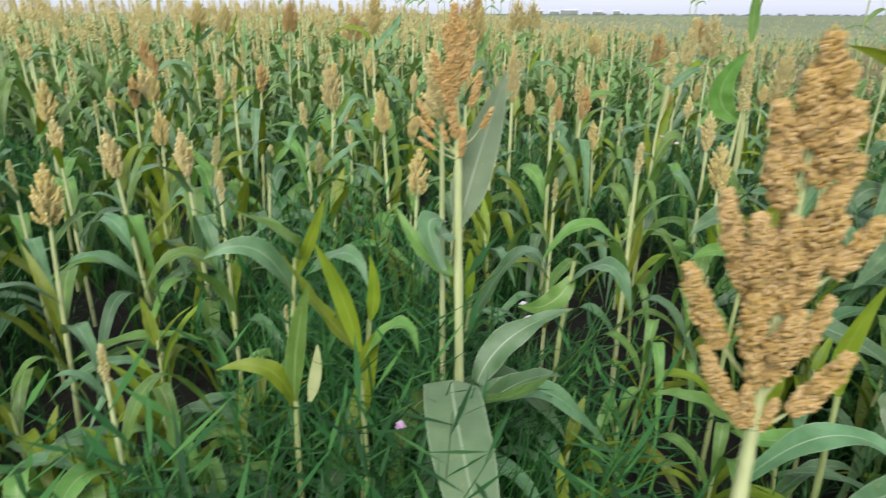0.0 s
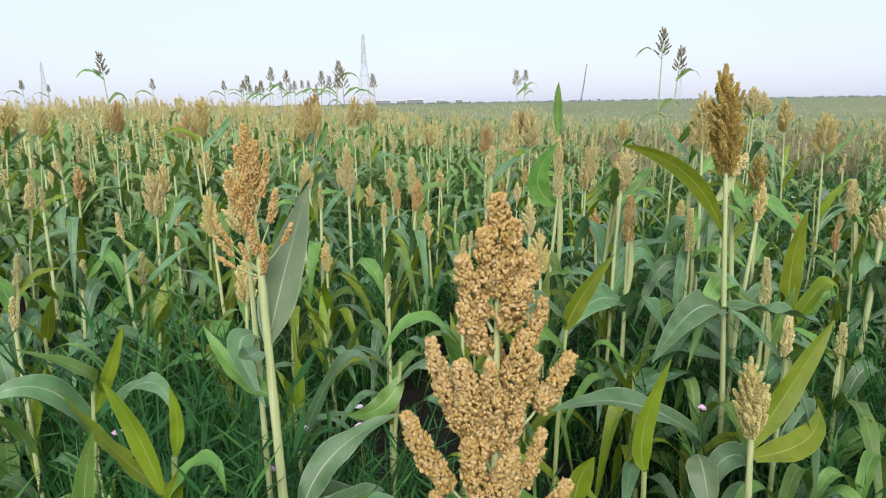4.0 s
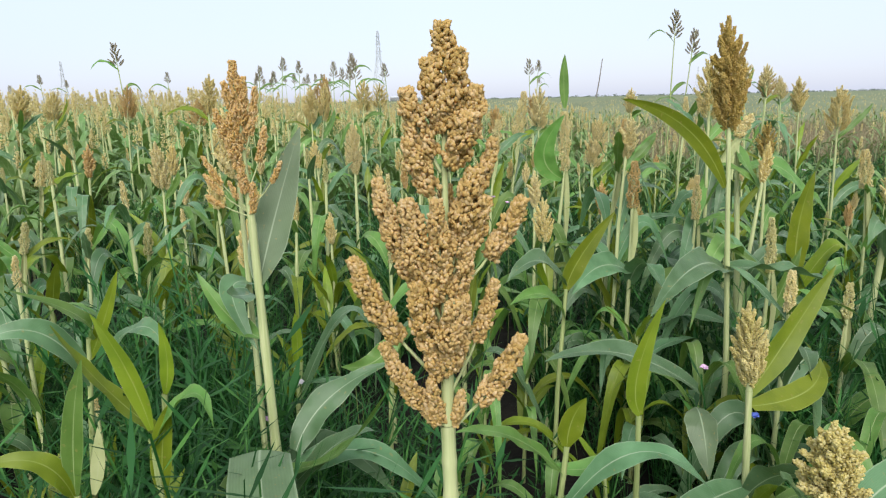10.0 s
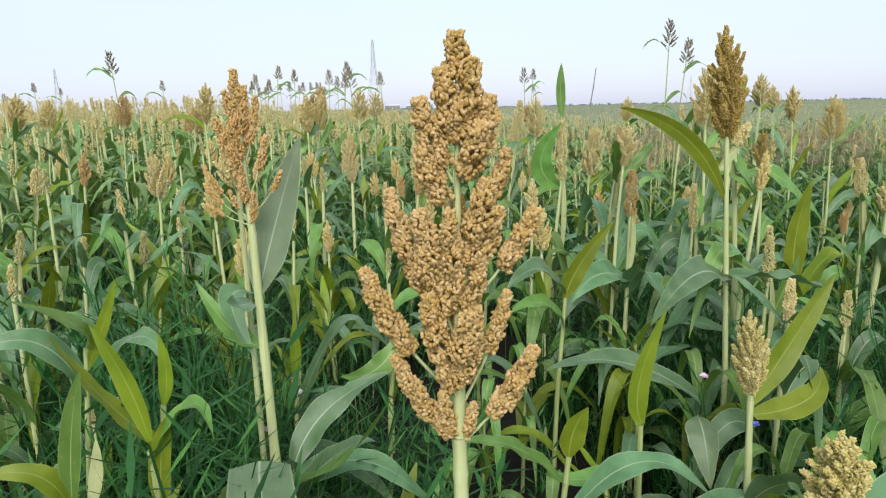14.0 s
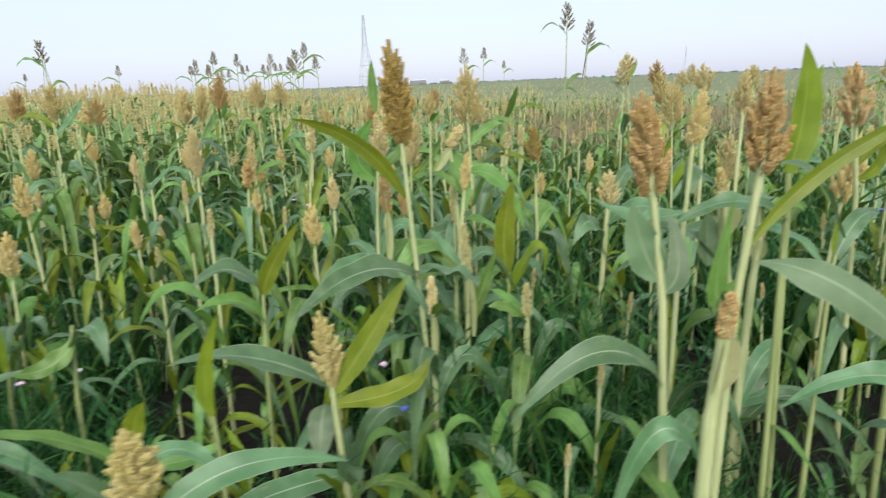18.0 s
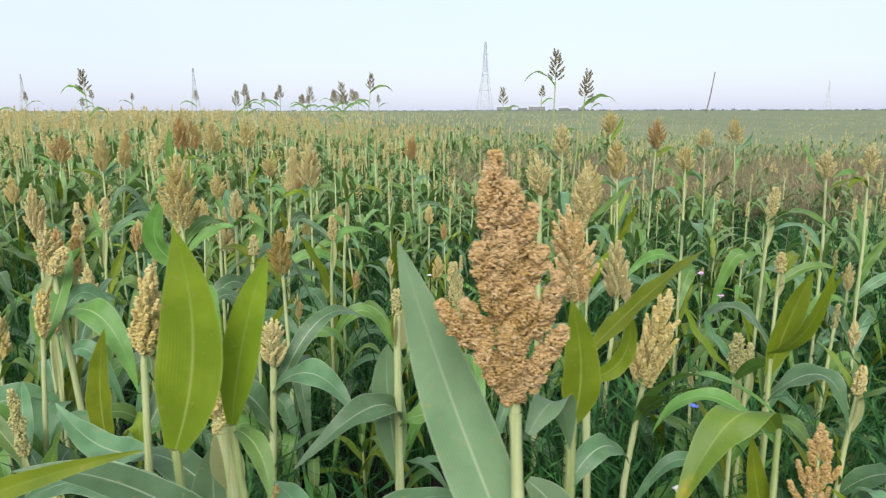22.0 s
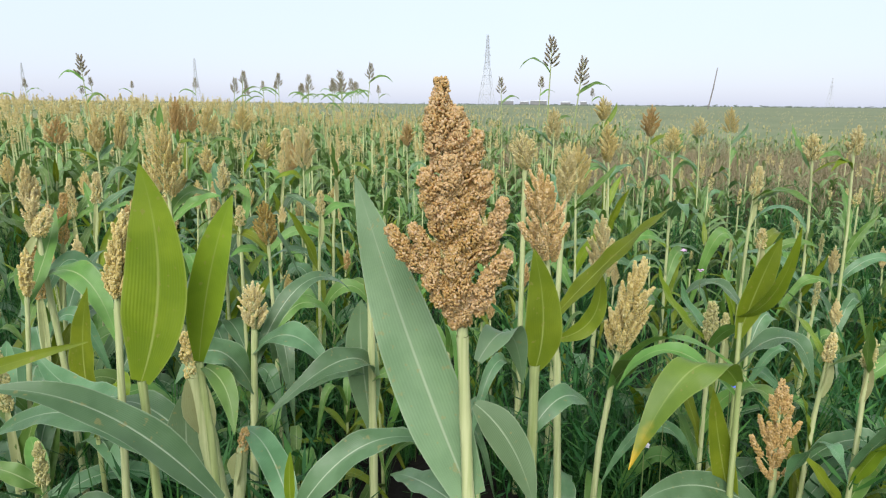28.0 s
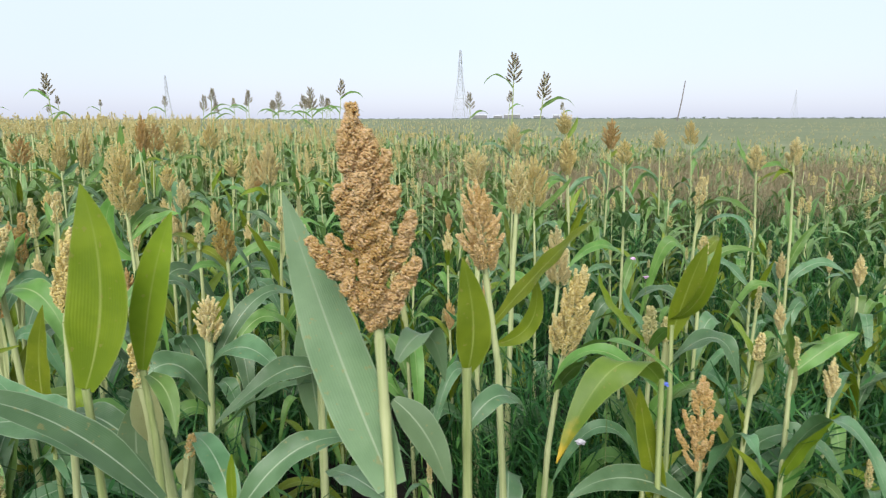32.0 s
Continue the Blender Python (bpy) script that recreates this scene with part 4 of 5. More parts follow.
leaf(p, (7.411, 1.085, 1.119), (7.454, 1.111, 1.139), (7.484, 1.141, 1.061), 0.0347, WAXY, cam2)
leaf(p, (7.388, 1.059, 0.959), (7.352, 1.128, 0.955), (7.327, 1.195, 0.924), 0.0386, BLUE)
p = sorghum((8.051, 1.342), (8.044, 1.343, 0.641), (8.041, 1.344, 0.734), (8.033, 1.345, 0.930), "open", 0.0605, TAN, "low sorghum plant with an open tan head", 0.0075)
leaf(p, (7.968, 1.339, 0.655), (7.928, 1.347, 0.801), (7.904, 1.352, 0.921), 0.0414, YGREEN, cam2)
leaf(p, (8.044, 1.343, 0.676), (8.071, 1.286, 0.831), (8.084, 1.232, 0.788), 0.0550, BLUE)
leaf(p, (8.047, 1.342, 0.653), (7.881, 1.327, 0.754), (7.743, 1.305, 0.743), 0.0550, BLUE)
p = shoot((7.037, 1.254), (7.030, 1.256, 0.881), (7.025, 1.256, 1.054), "sorghum shoot with a broad upright bright green leaf", 0.0065)
leaf(p, (7.024, 1.257, 1.052), (7.055, 1.258, 1.187), (7.044, 1.261, 1.323), 0.0760, YGREEN, cam2, 0.3)
leaf(p, (7.118, 1.186, 0.917), (7.007, 1.173, 1.050), (6.889, 1.163, 1.096), 0.0428, BLUE)
leaf(p, (7.029, 1.256, 0.955), (6.919, 1.305, 0.996), (6.798, 1.356, 0.940), 0.0491, BLUE)
p = shoot((7.119, 1.298), (7.093, 1.303, 0.954), (7.085, 1.305, 1.054), "sorghum shoot with an upright narrow bright leaf", 0.006)
leaf(p, (7.085, 1.305, 1.054), (7.109, 1.300, 1.179), (7.143, 1.293, 1.279), 0.0467, YGREEN, cam2)
leaf(p, (7.092, 1.304, 1.046), (7.122, 1.267, 1.028), (7.133, 1.234, 0.980), 0.0283, GREEN)
p = sorghum((7.106, 1.447), (7.076, 1.453, 0.743), (7.050, 1.458, 0.970), (7.040, 1.461, 1.042), "bud", 0.0142, OLIVETAN, "sorghum plant with a tan head emerging from its sheath", 0.016)
leaf(p, (7.028, 1.463, 0.794), (7.026, 1.474, 0.860), (7.031, 1.483, 0.936), 0.0651, WAXY, cam2)
leaf(p, (7.069, 1.454, 0.805), (6.956, 1.529, 0.890), (6.862, 1.600, 0.853), 0.0584, BLUE)
p = sorghum((6.914, 1.468), (6.928, 1.465, 0.754), (6.947, 1.461, 1.087), (6.970, 1.456, 1.238), "open", 0.0262, OLIVETAN, "sorghum plant with a slender ochre seed head", 0.0065)
leaf(p, (6.938, 1.463, 0.944), (6.846, 1.534, 0.929), (6.768, 1.601, 0.977), 0.0491, BLUE)
leaf(p, (6.946, 1.461, 0.991), (7.006, 1.525, 1.049), (7.041, 1.594, 0.938), 0.0491, BLUE)
p = sorghum((7.065, 1.990), (7.074, 1.988, 0.465), (7.096, 1.983, 0.847), (7.099, 1.982, 0.978), "open", 0.0441, CREAM, "sorghum plant with a small cream seed head", 0.0095)
leaf(p, (7.096, 1.983, 0.803), (7.191, 1.912, 0.859), (7.277, 1.842, 0.783), 0.0778, BLUE)
leaf(p, (7.087, 1.985, 0.699), (7.007, 1.951, 0.822), (6.920, 1.918, 0.759), 0.0778, BLUE)
leaf(p, (7.094, 1.983, 0.774), (7.220, 2.059, 0.948), (7.346, 2.135, 0.889), 0.0441, BLUE)
leaf(p, (7.084, 1.986, 0.592), (7.214, 1.779, 0.783), (7.327, 1.576, 0.898), 0.0570, BLUE)
p = sorghum((7.343, 1.606), (7.344, 1.606, 0.749), (7.344, 1.606, 1.089), (7.343, 1.606, 1.138), "bud", 0.0091, PALE, "slim sorghum plant with pale sheathed bud", 0.0085)
leaf(p, (7.342, 1.606, 0.767), (7.325, 1.610, 0.933), (7.327, 1.609, 1.034), 0.0609, WAXY, cam2)
leaf(p, (7.348, 1.605, 1.023), (7.354, 1.604, 1.089), (7.372, 1.600, 1.127), 0.0366, YGREEN, cam2)
leaf(p, (7.346, 1.606, 0.887), (7.279, 1.543, 0.941), (7.151, 1.494, 0.868), 0.0528, BLUE)
leaf(p, (7.346, 1.606, 0.875), (7.406, 1.567, 0.904), (7.443, 1.534, 0.876), 0.0406, GREEN)
p = shoot((7.181, 1.262), (7.198, 1.259, 0.777), (7.203, 1.258, 0.848), "low sorghum shoot with arching broad blue-green leaves", 0.006)
leaf(p, (7.204, 1.257, 0.839), (7.297, 1.273, 0.923), (7.401, 1.287, 0.911), 0.0427, BLUE)
leaf(p, (7.197, 1.259, 0.848), (7.197, 1.259, 0.892), (7.200, 1.258, 0.934), 0.0138, YGREEN, cam2)
leaf(p, (7.199, 1.279, 0.816), (7.159, 1.364, 0.887), (7.109, 1.451, 0.874), 0.0424, BLUE)
p = sorghum((7.079, 1.407), (7.109, 1.400, 0.763), (7.121, 1.398, 0.863), (7.128, 1.396, 0.903), "bud", 0.0079, TAN, "short sorghum shoot with a sheathed bud", 0.011)
p = sorghum((7.756, 1.570), (7.711, 1.579, 0.892), (7.684, 1.585, 1.079), (7.661, 1.590, 1.284), "open", 0.0530, ROSEPALE, "sorghum plant with an open pale pinkish seed head", 0.008)
leaf(p, (7.701, 1.581, 0.987), (7.788, 1.512, 1.126), (7.856, 1.446, 1.224), 0.0382, YGREEN)
leaf(p, (7.708, 1.580, 0.940), (7.777, 1.565, 0.988), (7.781, 1.564, 1.091), 0.0382, YGREEN, cam2)
p = sorghum((8.007, 2.334), (8.020, 2.331, 0.889), (8.028, 2.330, 1.088), (8.032, 2.329, 1.281), "compact", 0.0353, CREAM, "sorghum plant with a cream upright head", 0.009)
p = sorghum((7.940, 2.451), (7.935, 2.452, 0.921), (7.932, 2.452, 1.178), (7.921, 2.455, 1.314), "compact", 0.0408, CREAM, "sorghum plant with a cream upright head", 0.009)
p = shoot((7.573, 1.322), (7.570, 1.323, 0.754), (7.567, 1.323, 1.004), "sorghum shoot with an upright bright green leaf", 0.009)
leaf(p, (7.568, 1.323, 0.995), (7.577, 1.321, 1.082), (7.559, 1.325, 1.187), 0.0553, YGREEN, cam2)
leaf(p, (7.568, 1.323, 0.895), (7.641, 1.349, 0.934), (7.708, 1.375, 0.853), 0.0406, BLUE)
p = sorghum((7.911, 1.815), (7.934, 1.810, 0.550), (7.960, 1.804, 0.780), (8.008, 1.794, 1.045), "open", 0.0572, OLIVETAN, "leaning sorghum plant with a loose olive-tan head", 0.008)
leaf(p, (7.957, 1.805, 0.720), (7.962, 1.702, 0.822), (8.012, 1.589, 0.890), 0.0520, GREEN)
leaf(p, (7.952, 1.806, 0.705), (7.992, 1.644, 0.896), (8.090, 1.470, 0.848), 0.0520, GREEN)
p = sorghum((8.312, 2.686), (8.325, 2.683, 0.486), (8.344, 2.679, 0.720), (8.330, 2.682, 0.988), "open", 0.0638, CREAM, "sorghum plant with a broad cream seed head", 0.009)
p = shoot((7.948, 1.324), (7.940, 1.326, 0.713), (7.933, 1.328, 0.963), "sorghum shoot with a drooping leaf yellowing at its tip", 0.006)
leaf(p, (7.931, 1.328, 0.938), (7.817, 1.291, 0.989), (7.700, 1.254, 0.850), 0.0640, YELLOWTIP, cam2)
leaf(p, (7.928, 1.329, 0.917), (7.824, 1.376, 0.988), (7.757, 1.416, 0.902), 0.0318, GREEN)
p = shoot((8.146, 1.589), (8.136, 1.591, 0.775), (8.129, 1.593, 0.944), "young leafy sorghum shoot with upright yellow-green leaves", 0.006)
leaf(p, (8.122, 1.594, 0.957), (8.156, 1.536, 1.023), (8.156, 1.485, 1.172), 0.0390, YGREEN, cam2)
leaf(p, (8.128, 1.593, 0.906), (8.161, 1.586, 1.032), (8.195, 1.579, 1.130), 0.0574, YGREEN, cam2)
leaf(p, (8.133, 1.592, 0.854), (8.202, 1.526, 0.926), (8.223, 1.470, 0.824), 0.0631, BLUE)
p = sorghum((7.314, 3.197), (7.335, 3.192, 0.829), (7.354, 3.188, 1.097), (7.350, 3.189, 1.192), "bud", 0.0143, CREAM, "sorghum plant with a narrow emerging pale head", 0.0062, 7)
p = sorghum((7.252, 2.903), (7.267, 2.900, 0.780), (7.278, 2.898, 0.979), (7.281, 2.897, 1.070), "bud", 0.0170, CREAM, "sorghum plant with a narrow emerging pale head", 0.0062, 7)
p = sorghum((6.849, 2.478), (6.839, 2.480, 0.813), (6.828, 2.482, 1.096), (6.824, 2.483, 1.332), "open", 0.0638, OLIVETAN, "sorghum plant with a loose open seed head", 0.0062, 7)
p = sorghum((5.794, 5.263), (5.888, 5.243, 0.350), (5.987, 5.223, 1.051), (6.016, 5.217, 1.334), "open", 0.0505, OLIVETAN, "sorghum plant with a loose open seed head", 0.0062, 7)
p = sorghum((6.100, 6.589), (6.142, 6.580, 0.388), (6.197, 6.567, 1.101), (6.217, 6.563, 1.371), "open", 0.1220, TAN, "sorghum plant with a loose open seed head", 0.0062, 7)
p = sorghum((6.851, 2.988), (6.862, 2.986, 0.888), (6.871, 2.984, 1.126), (6.874, 2.983, 1.235), "compact", 0.0276, OLIVETAN, "sorghum plant with a dense upright seed head", 0.0062, 7)
p = sorghum((6.946, 2.661), (6.955, 2.660, 0.854), (6.961, 2.658, 1.094), (6.968, 2.657, 1.206), "open", 0.0260, CREAM, "sorghum plant with a loose open seed head", 0.0062, 7)
p = sorghum((6.542, 2.032), (6.564, 2.027, 0.623), (6.598, 2.020, 0.949), (6.611, 2.017, 1.069), "compact", 0.0161, OLIVETAN, "sorghum plant with a dense upright seed head", 0.0062, 7)
p = sorghum((6.453, 2.562), (6.478, 2.556, 0.737), (6.501, 2.551, 0.971), (6.520, 2.548, 1.124), "bud", 0.0168, TAN, "sorghum plant with a narrow emerging pale head", 0.0062, 7)
p = sorghum((6.426, 2.465), (6.445, 2.461, 0.770), (6.460, 2.458, 0.993), (6.474, 2.455, 1.144), "compact", 0.0318, CREAM, "sorghum plant with a dense upright seed head", 0.0062, 7)
p = sorghum((5.054, 6.441), (5.121, 6.428, 0.442), (5.191, 6.412, 1.016), (5.222, 6.407, 1.272), "open", 0.1049, TAN, "sorghum plant with a loose open seed head", 0.0062, 7)
p = sorghum((6.884, 5.439), (6.908, 5.434, 0.474), (6.934, 5.428, 0.967), (6.921, 5.431, 1.133), "compact", 0.0594, OLIVETAN, "sorghum plant with a dense upright seed head", 0.0062, 7)
p = sorghum((9.361, 4.697), (9.323, 4.705, 0.826), (9.287, 4.712, 1.283), (9.276, 4.714, 1.457), "compact", 0.0567, OLIVETAN, "sorghum plant with a dense upright seed head", 0.0062, 7)
p = sorghum((9.777, 4.977), (9.790, 4.974, 0.740), (9.801, 4.973, 1.151), (9.802, 4.973, 1.403), "compact", 0.0655, TAN, "sorghum plant with a dense upright seed head", 0.0062, 7)
p = sorghum((8.812, 2.981), (8.799, 2.984, 0.924), (8.789, 2.986, 1.185), (8.783, 2.987, 1.312), "open", 0.0445, OLIVETAN, "sorghum plant with a loose open seed head", 0.0062, 7)
p = sorghum((11.498, 6.250), (11.464, 6.258, 0.594), (11.426, 6.266, 1.109), (11.407, 6.269, 1.386), "open", 0.0927, OLIVETAN, "sorghum plant with a loose open seed head", 0.0062, 7)
p = sorghum((10.603, 5.466), (10.578, 5.472, 0.757), (10.557, 5.476, 1.124), (10.548, 5.477, 1.314), "open", 0.0791, CREAM, "sorghum plant with a loose open seed head", 0.0062, 7)
p = sorghum((8.793, 2.474), (8.805, 2.471, 0.884), (8.813, 2.470, 1.083), (8.822, 2.468, 1.185), "bud", 0.0203, CREAM, "sorghum plant with a narrow emerging pale head", 0.0062, 7)
p = sorghum((9.350, 2.765), (9.328, 2.769, 0.897), (9.309, 2.773, 1.162), (9.299, 2.776, 1.290), "open", 0.0429, CREAM, "sorghum plant with a loose open seed head", 0.0062, 7)
p = sorghum((9.430, 2.645), (9.410, 2.650, 0.917), (9.392, 2.654, 1.195), (9.395, 2.653, 1.325), "open", 0.0367, CREAM, "sorghum plant with a loose open seed head", 0.0062, 7)
p = sorghum((8.643, 2.199), (8.644, 2.199, 0.723), (8.645, 2.199, 0.951), (8.646, 2.198, 1.015), "bud", 0.0159, CREAM, "sorghum plant with a narrow emerging pale head", 0.0062, 7)
p = sorghum((8.211, 1.780), (8.201, 1.782, 0.710), (8.196, 1.783, 0.830), (8.196, 1.783, 0.926), "bud", 0.0172, PALE, "sorghum plant with a narrow emerging pale head", 0.0062, 7)
p = sorghum((8.292, 1.865), (8.295, 1.864, 0.664), (8.297, 1.864, 0.793), (8.297, 1.864, 0.864), "bud", 0.0113, PALE, "sorghum plant with a narrow emerging pale head", 0.0062, 7)
p = sorghum((8.374, 1.643), (8.395, 1.638, 0.671), (8.408, 1.636, 0.815), (8.412, 1.635, 0.884), "bud", 0.0124, CREAM, "sorghum plant with a narrow emerging pale head", 0.0062, 7)
p = sorghum((8.421, 1.531), (8.414, 1.532, 0.696), (8.410, 1.533, 0.844), (8.412, 1.532, 0.909), "bud", 0.0149, PALE, "sorghum plant with a narrow emerging pale head", 0.0062, 7)
p = sorghum((8.572, 3.850), (8.577, 3.849, 0.946), (8.581, 3.848, 1.197), (8.573, 3.850, 1.381), "open", 0.0572, CREAM, "sorghum plant with a loose open seed head", 0.0062, 7)
p = sorghum((8.103, 5.997), (8.094, 5.998, 0.635), (8.086, 5.999, 1.029), (8.087, 5.999, 1.246), "compact", 0.0643, TAN, "sorghum plant with a dense upright seed head", 0.0062, 7)
p = sorghum((6.337, 3.302), (6.361, 3.297, 0.745), (6.382, 3.292, 0.984), (6.396, 3.289, 1.111), "bud", 0.0207, CREAM, "sorghum plant with a narrow emerging pale head", 0.0062, 7)
p = sorghum((7.015, 2.545), (7.018, 2.544, 0.823), (7.020, 2.544, 1.010), (7.024, 2.543, 1.073), "bud", 0.0159, CREAM, "sorghum plant with a narrow emerging pale head", 0.0062, 7)
p = sorghum((6.665, 1.078), (6.694, 1.065, 0.879), (6.713, 1.056, 1.087), (6.723, 1.052, 1.274), "open", 0.0442, TAN, "sorghum plant with tan head and a long bright arching leaf", 0.0085)
leaf(p, (6.709, 1.058, 0.981), (6.857, 1.018, 1.121), (7.072, 0.947, 1.218), 0.0270, YGREEN, cam3)
leaf(p, (6.722, 1.053, 0.950), (6.833, 0.947, 0.900), (6.937, 0.844, 0.749), 0.0683, WAXY, cam3)
leaf(p, (6.693, 1.066, 0.914), (6.662, 1.080, 0.896), (6.679, 1.072, 1.061), 0.0402, GREEN, cam3)
p = sorghum((6.660, 1.155), (6.625, 1.172, 0.850), (6.603, 1.182, 1.038), (6.576, 1.194, 1.242), "open", 0.0432, TAN, "sorghum plant with pinkish-tan head and grey-green sheath leaf", 0.0085)
leaf(p, (6.616, 1.176, 0.898), (6.587, 1.189, 0.964), (6.566, 1.198, 1.046), 0.0691, WAXY, cam3)
leaf(p, (6.630, 1.169, 0.689), (6.483, 1.182, 0.775), (6.314, 1.204, 0.658), 0.0588, BLUE)
leaf(p, (6.622, 1.173, 0.870), (6.684, 1.200, 0.911), (6.693, 1.250, 1.017), 0.0432, WAXY, cam3)
p = sorghum((6.594, 1.035), (6.613, 1.026, 0.686), (6.625, 1.021, 0.838), (6.633, 1.017, 0.916), "bud", 0.0149, TAN, "sorghum shoot with a tan head breaking from its sheath", 0.014)

# ---- the field: repeated plants near by ----
FIELD = random.Random(5)
taken = [(o.children[0].data.vertices[0].co.x, o.children[0].data.vertices[0].co.y) for o in scene.objects if o.name.startswith("sorghum") and o.children]


def canopy(x, y):
    """Usual height of the crop: lower near the path and to the south-east, taller to the north-west."""
    d = math.hypot(x - 6.2, y - 0.4)
    bear = math.degrees(math.atan2(x - 6.2, y - 0.4))
    far = min(1, max(0, (d - 2.5) / 6))
    west = min(1, max(0, (22 - bear) / 26))
    return 0.96 - 0.14 * (1 - west) * (1 - far) + far * (0.04 + 0.36 * west) + 0.16 * west * min(1, max(0, (d - 8) / 6))


def field_variant(k, rng):
    """A plant of height 1 with its foot at the origin."""
    style, grain = [("open", OLIVETAN), ("bud", CREAM), ("compact", TAN), ("compact", CREAM), ("bud", PALE), ("open", OLIVETAN), ("compact", CREAM), ("bud", OLIVETAN), ("open", OLIVETAN), ("compact", OLIVETAN), ("none", None), ("none", None)][k]
    words = {"open": "sorghum plant with a loose open seed head", "bud": "sorghum plant with a slim pale young head", "compact": "sorghum plant with a dense upright seed head", "none": "leafy green sorghum plant without a head"}[style]
    p = tagged(new("sorghum_plant"), words, "sorghum plant", "sorghum plants of the field")
    lean = (rng.uniform(-0.04, 0.04), rng.uniform(-0.04, 0.04))
    hl = {"open": 0.2, "bud": 0.1, "compact": 0.17, "none": 0.0}[style]
    neck, tip = (lean[0], lean[1], 0.98 - hl if hl else 0.62), (lean[0] * 1.3, lean[1] * 1.3, 0.98)
    stalk_part(p, (0, 0), (lean[0] * 0.5, lean[1] * 0.5, 0.45), neck, 0.0075, None if hl else STALKGREEN)
    if hl:
        head(p, neck, tip, style, {"open": 0.045, "bud": 0.012, "compact": 0.028}[style], grain, rng, 0 if style == "bud" else 1, 0.0040, 0.8)
    n = 8
    for i in range(n):
        z = 0.24 + ((neck[2] - 0.42) if hl else 0.36) * i / (n - 1)
        a = i * 2.7 + rng.uniform(-0.5, 0.5)
        d = np.array((math.cos(a), math.sin(a), 0))
        ln = rng.uniform(0.26, 0.44) * (1.0 if i < n - 1 else 0.6)
        base = np.array((lean[0] * z, lean[1] * z, z))
        up = rng.random() < (0.30 if hl else 0.45)
        if up:
            ln *= 0.8
            b, c = base + d * ln * 0.22 + (0, 0, ln * 0.5), base + d * ln * rng.uniform(0.35, 0.7) + (0, 0, ln * 0.9)
        elif rng.random() < 0.45:
            b, c = base + d * ln * 0.40 + (0, 0, rng.uniform(0.10, 0.19)), base + d * ln * 0.85 + (0, 0, rng.uniform(-0.25, -0.08))
        else:
            b, c = base + d * ln * 0.5 + (0, 0, rng.uniform(0.06, 0.16)), base + d * ln + (0, 0, rng.uniform(-0.14, 0.06))
        v, f, u = blade(base, b, c, rng.uniform(0.036, 0.052) if up else rng.uniform(0.045, 0.070), None, rng, 14, 5, rng.uniform(0.12, 0.3), 0.14, rng.uniform(-0.9, 0.9))
        if hl and i == n - 1:
            # the flag leaf below the head
            base = np.array((lean[0] * 0.9, lean[1] * 0.9, neck[2] * 0.93))
            ln = rng.uniform(0.16, 0.28)
            v, f, u = blade(base, base + d * ln * 0.4 + (0, 0, ln * 0.42), base + d * ln * 0.85 + (0, 0, ln * rng.uniform(0.0, 0.8)), rng.uniform(0.028, 0.044), None, rng, 12, 5, 0.25, 0.1, rng.uniform(-0.6, 0.6))
        part("leaf", mesh("leaf", v, f, [YGREEN if up and rng.random() < 0.65 else rng.choice((YGREEN, GREEN) if k == 11 else (BLUE, BLUE, GREEN, GREEN, YGREEN))], u), p)
    return p


VARIANTS = [field_variant(k, random.Random(40 + k)) for k in range(12)]
spots = []
tries = 0
while len(spots) < 370 and tries < 40000:
    tries += 1
    y = 1.22 + 5.4 * FIELD.random() ** 1.2
    x = FIELD.uniform(3.9 - 0.25 * y, 8.6 + 0.95 * y)
    gap = 0.15
    if all((x - a) ** 2 + (y - b) ** 2 > gap * gap for a, b in taken) :
        spots.append((x, y))
        taken.append((x, y))
near_spots = []
while len(near_spots) < 14:
    x, y = FIELD.uniform(3.9, 9.2), FIELD.uniform(1.15, 2.3)
    if all((x - a) ** 2 + (y - b) ** 2 > 0.0169 for a, b in taken):
        near_spots.append((x, y))
        taken.append((x, y))
while len(near_spots) < 40:
    x, y = FIELD.uniform(3.9, 5.0), FIELD.uniform(1.2, 2.1)
    if all((x - a) ** 2 + (y - b) ** 2 > 0.012 for a, b in taken):
        near_spots.append((x, y))
        taken.append((x, y))
spots += near_spots
spots.sort(key=lambda q: min(math.hypot(q[0] - 5.1, q[1] - 0.67), math.hypot(q[0] - 7.2, q[1] - 0.45)))
used = set()
for x, y in spots[:260]:
    d = min(math.hypot(x - 5.1, y - 0.67), math.hypot(x - 7.2, y - 0.45))
    if d < 1.9:
        k, h = FIELD.choice((1, 10, 10, 11, 11)), FIELD.uniform(0.50, 0.72) * (0.8 if d < 1.0 else 1.0)
    else:
        k = FIELD.choice((0, 1, 2, 3, 1, 4, 4, 5, 6, 7, 8, 9, 10, 11, 10, 11))
        if x > 7.5 + 0.25 * y:
            k = FIELD.choice((11, 11, 10, 11, 11, 1, 4, 6))
        h = canopy(x, y) * FIELD.uniform(0.74, 1.02)
        if d < 3.2:
            h = min(h, 0.72 + 0.1 * d)
    m = Matrix.LocRotScale((x, y, 0), Euler((FIELD.uniform(-0.05, 0.05), FIELD.uniform(-0.05, 0.05), FIELD.uniform(0, 6.283))), None)
    src = VARIANTS[k]
    o = copy_thing(src, m) if k in used else src
    used.add(k)
    o.matrix_basis = m
    o.scale = (h, h, h)
for k in range(12):
    if k not in used:
        VARIANTS[k].location = (3.0 + 0.3 * k, 7.5, 0)


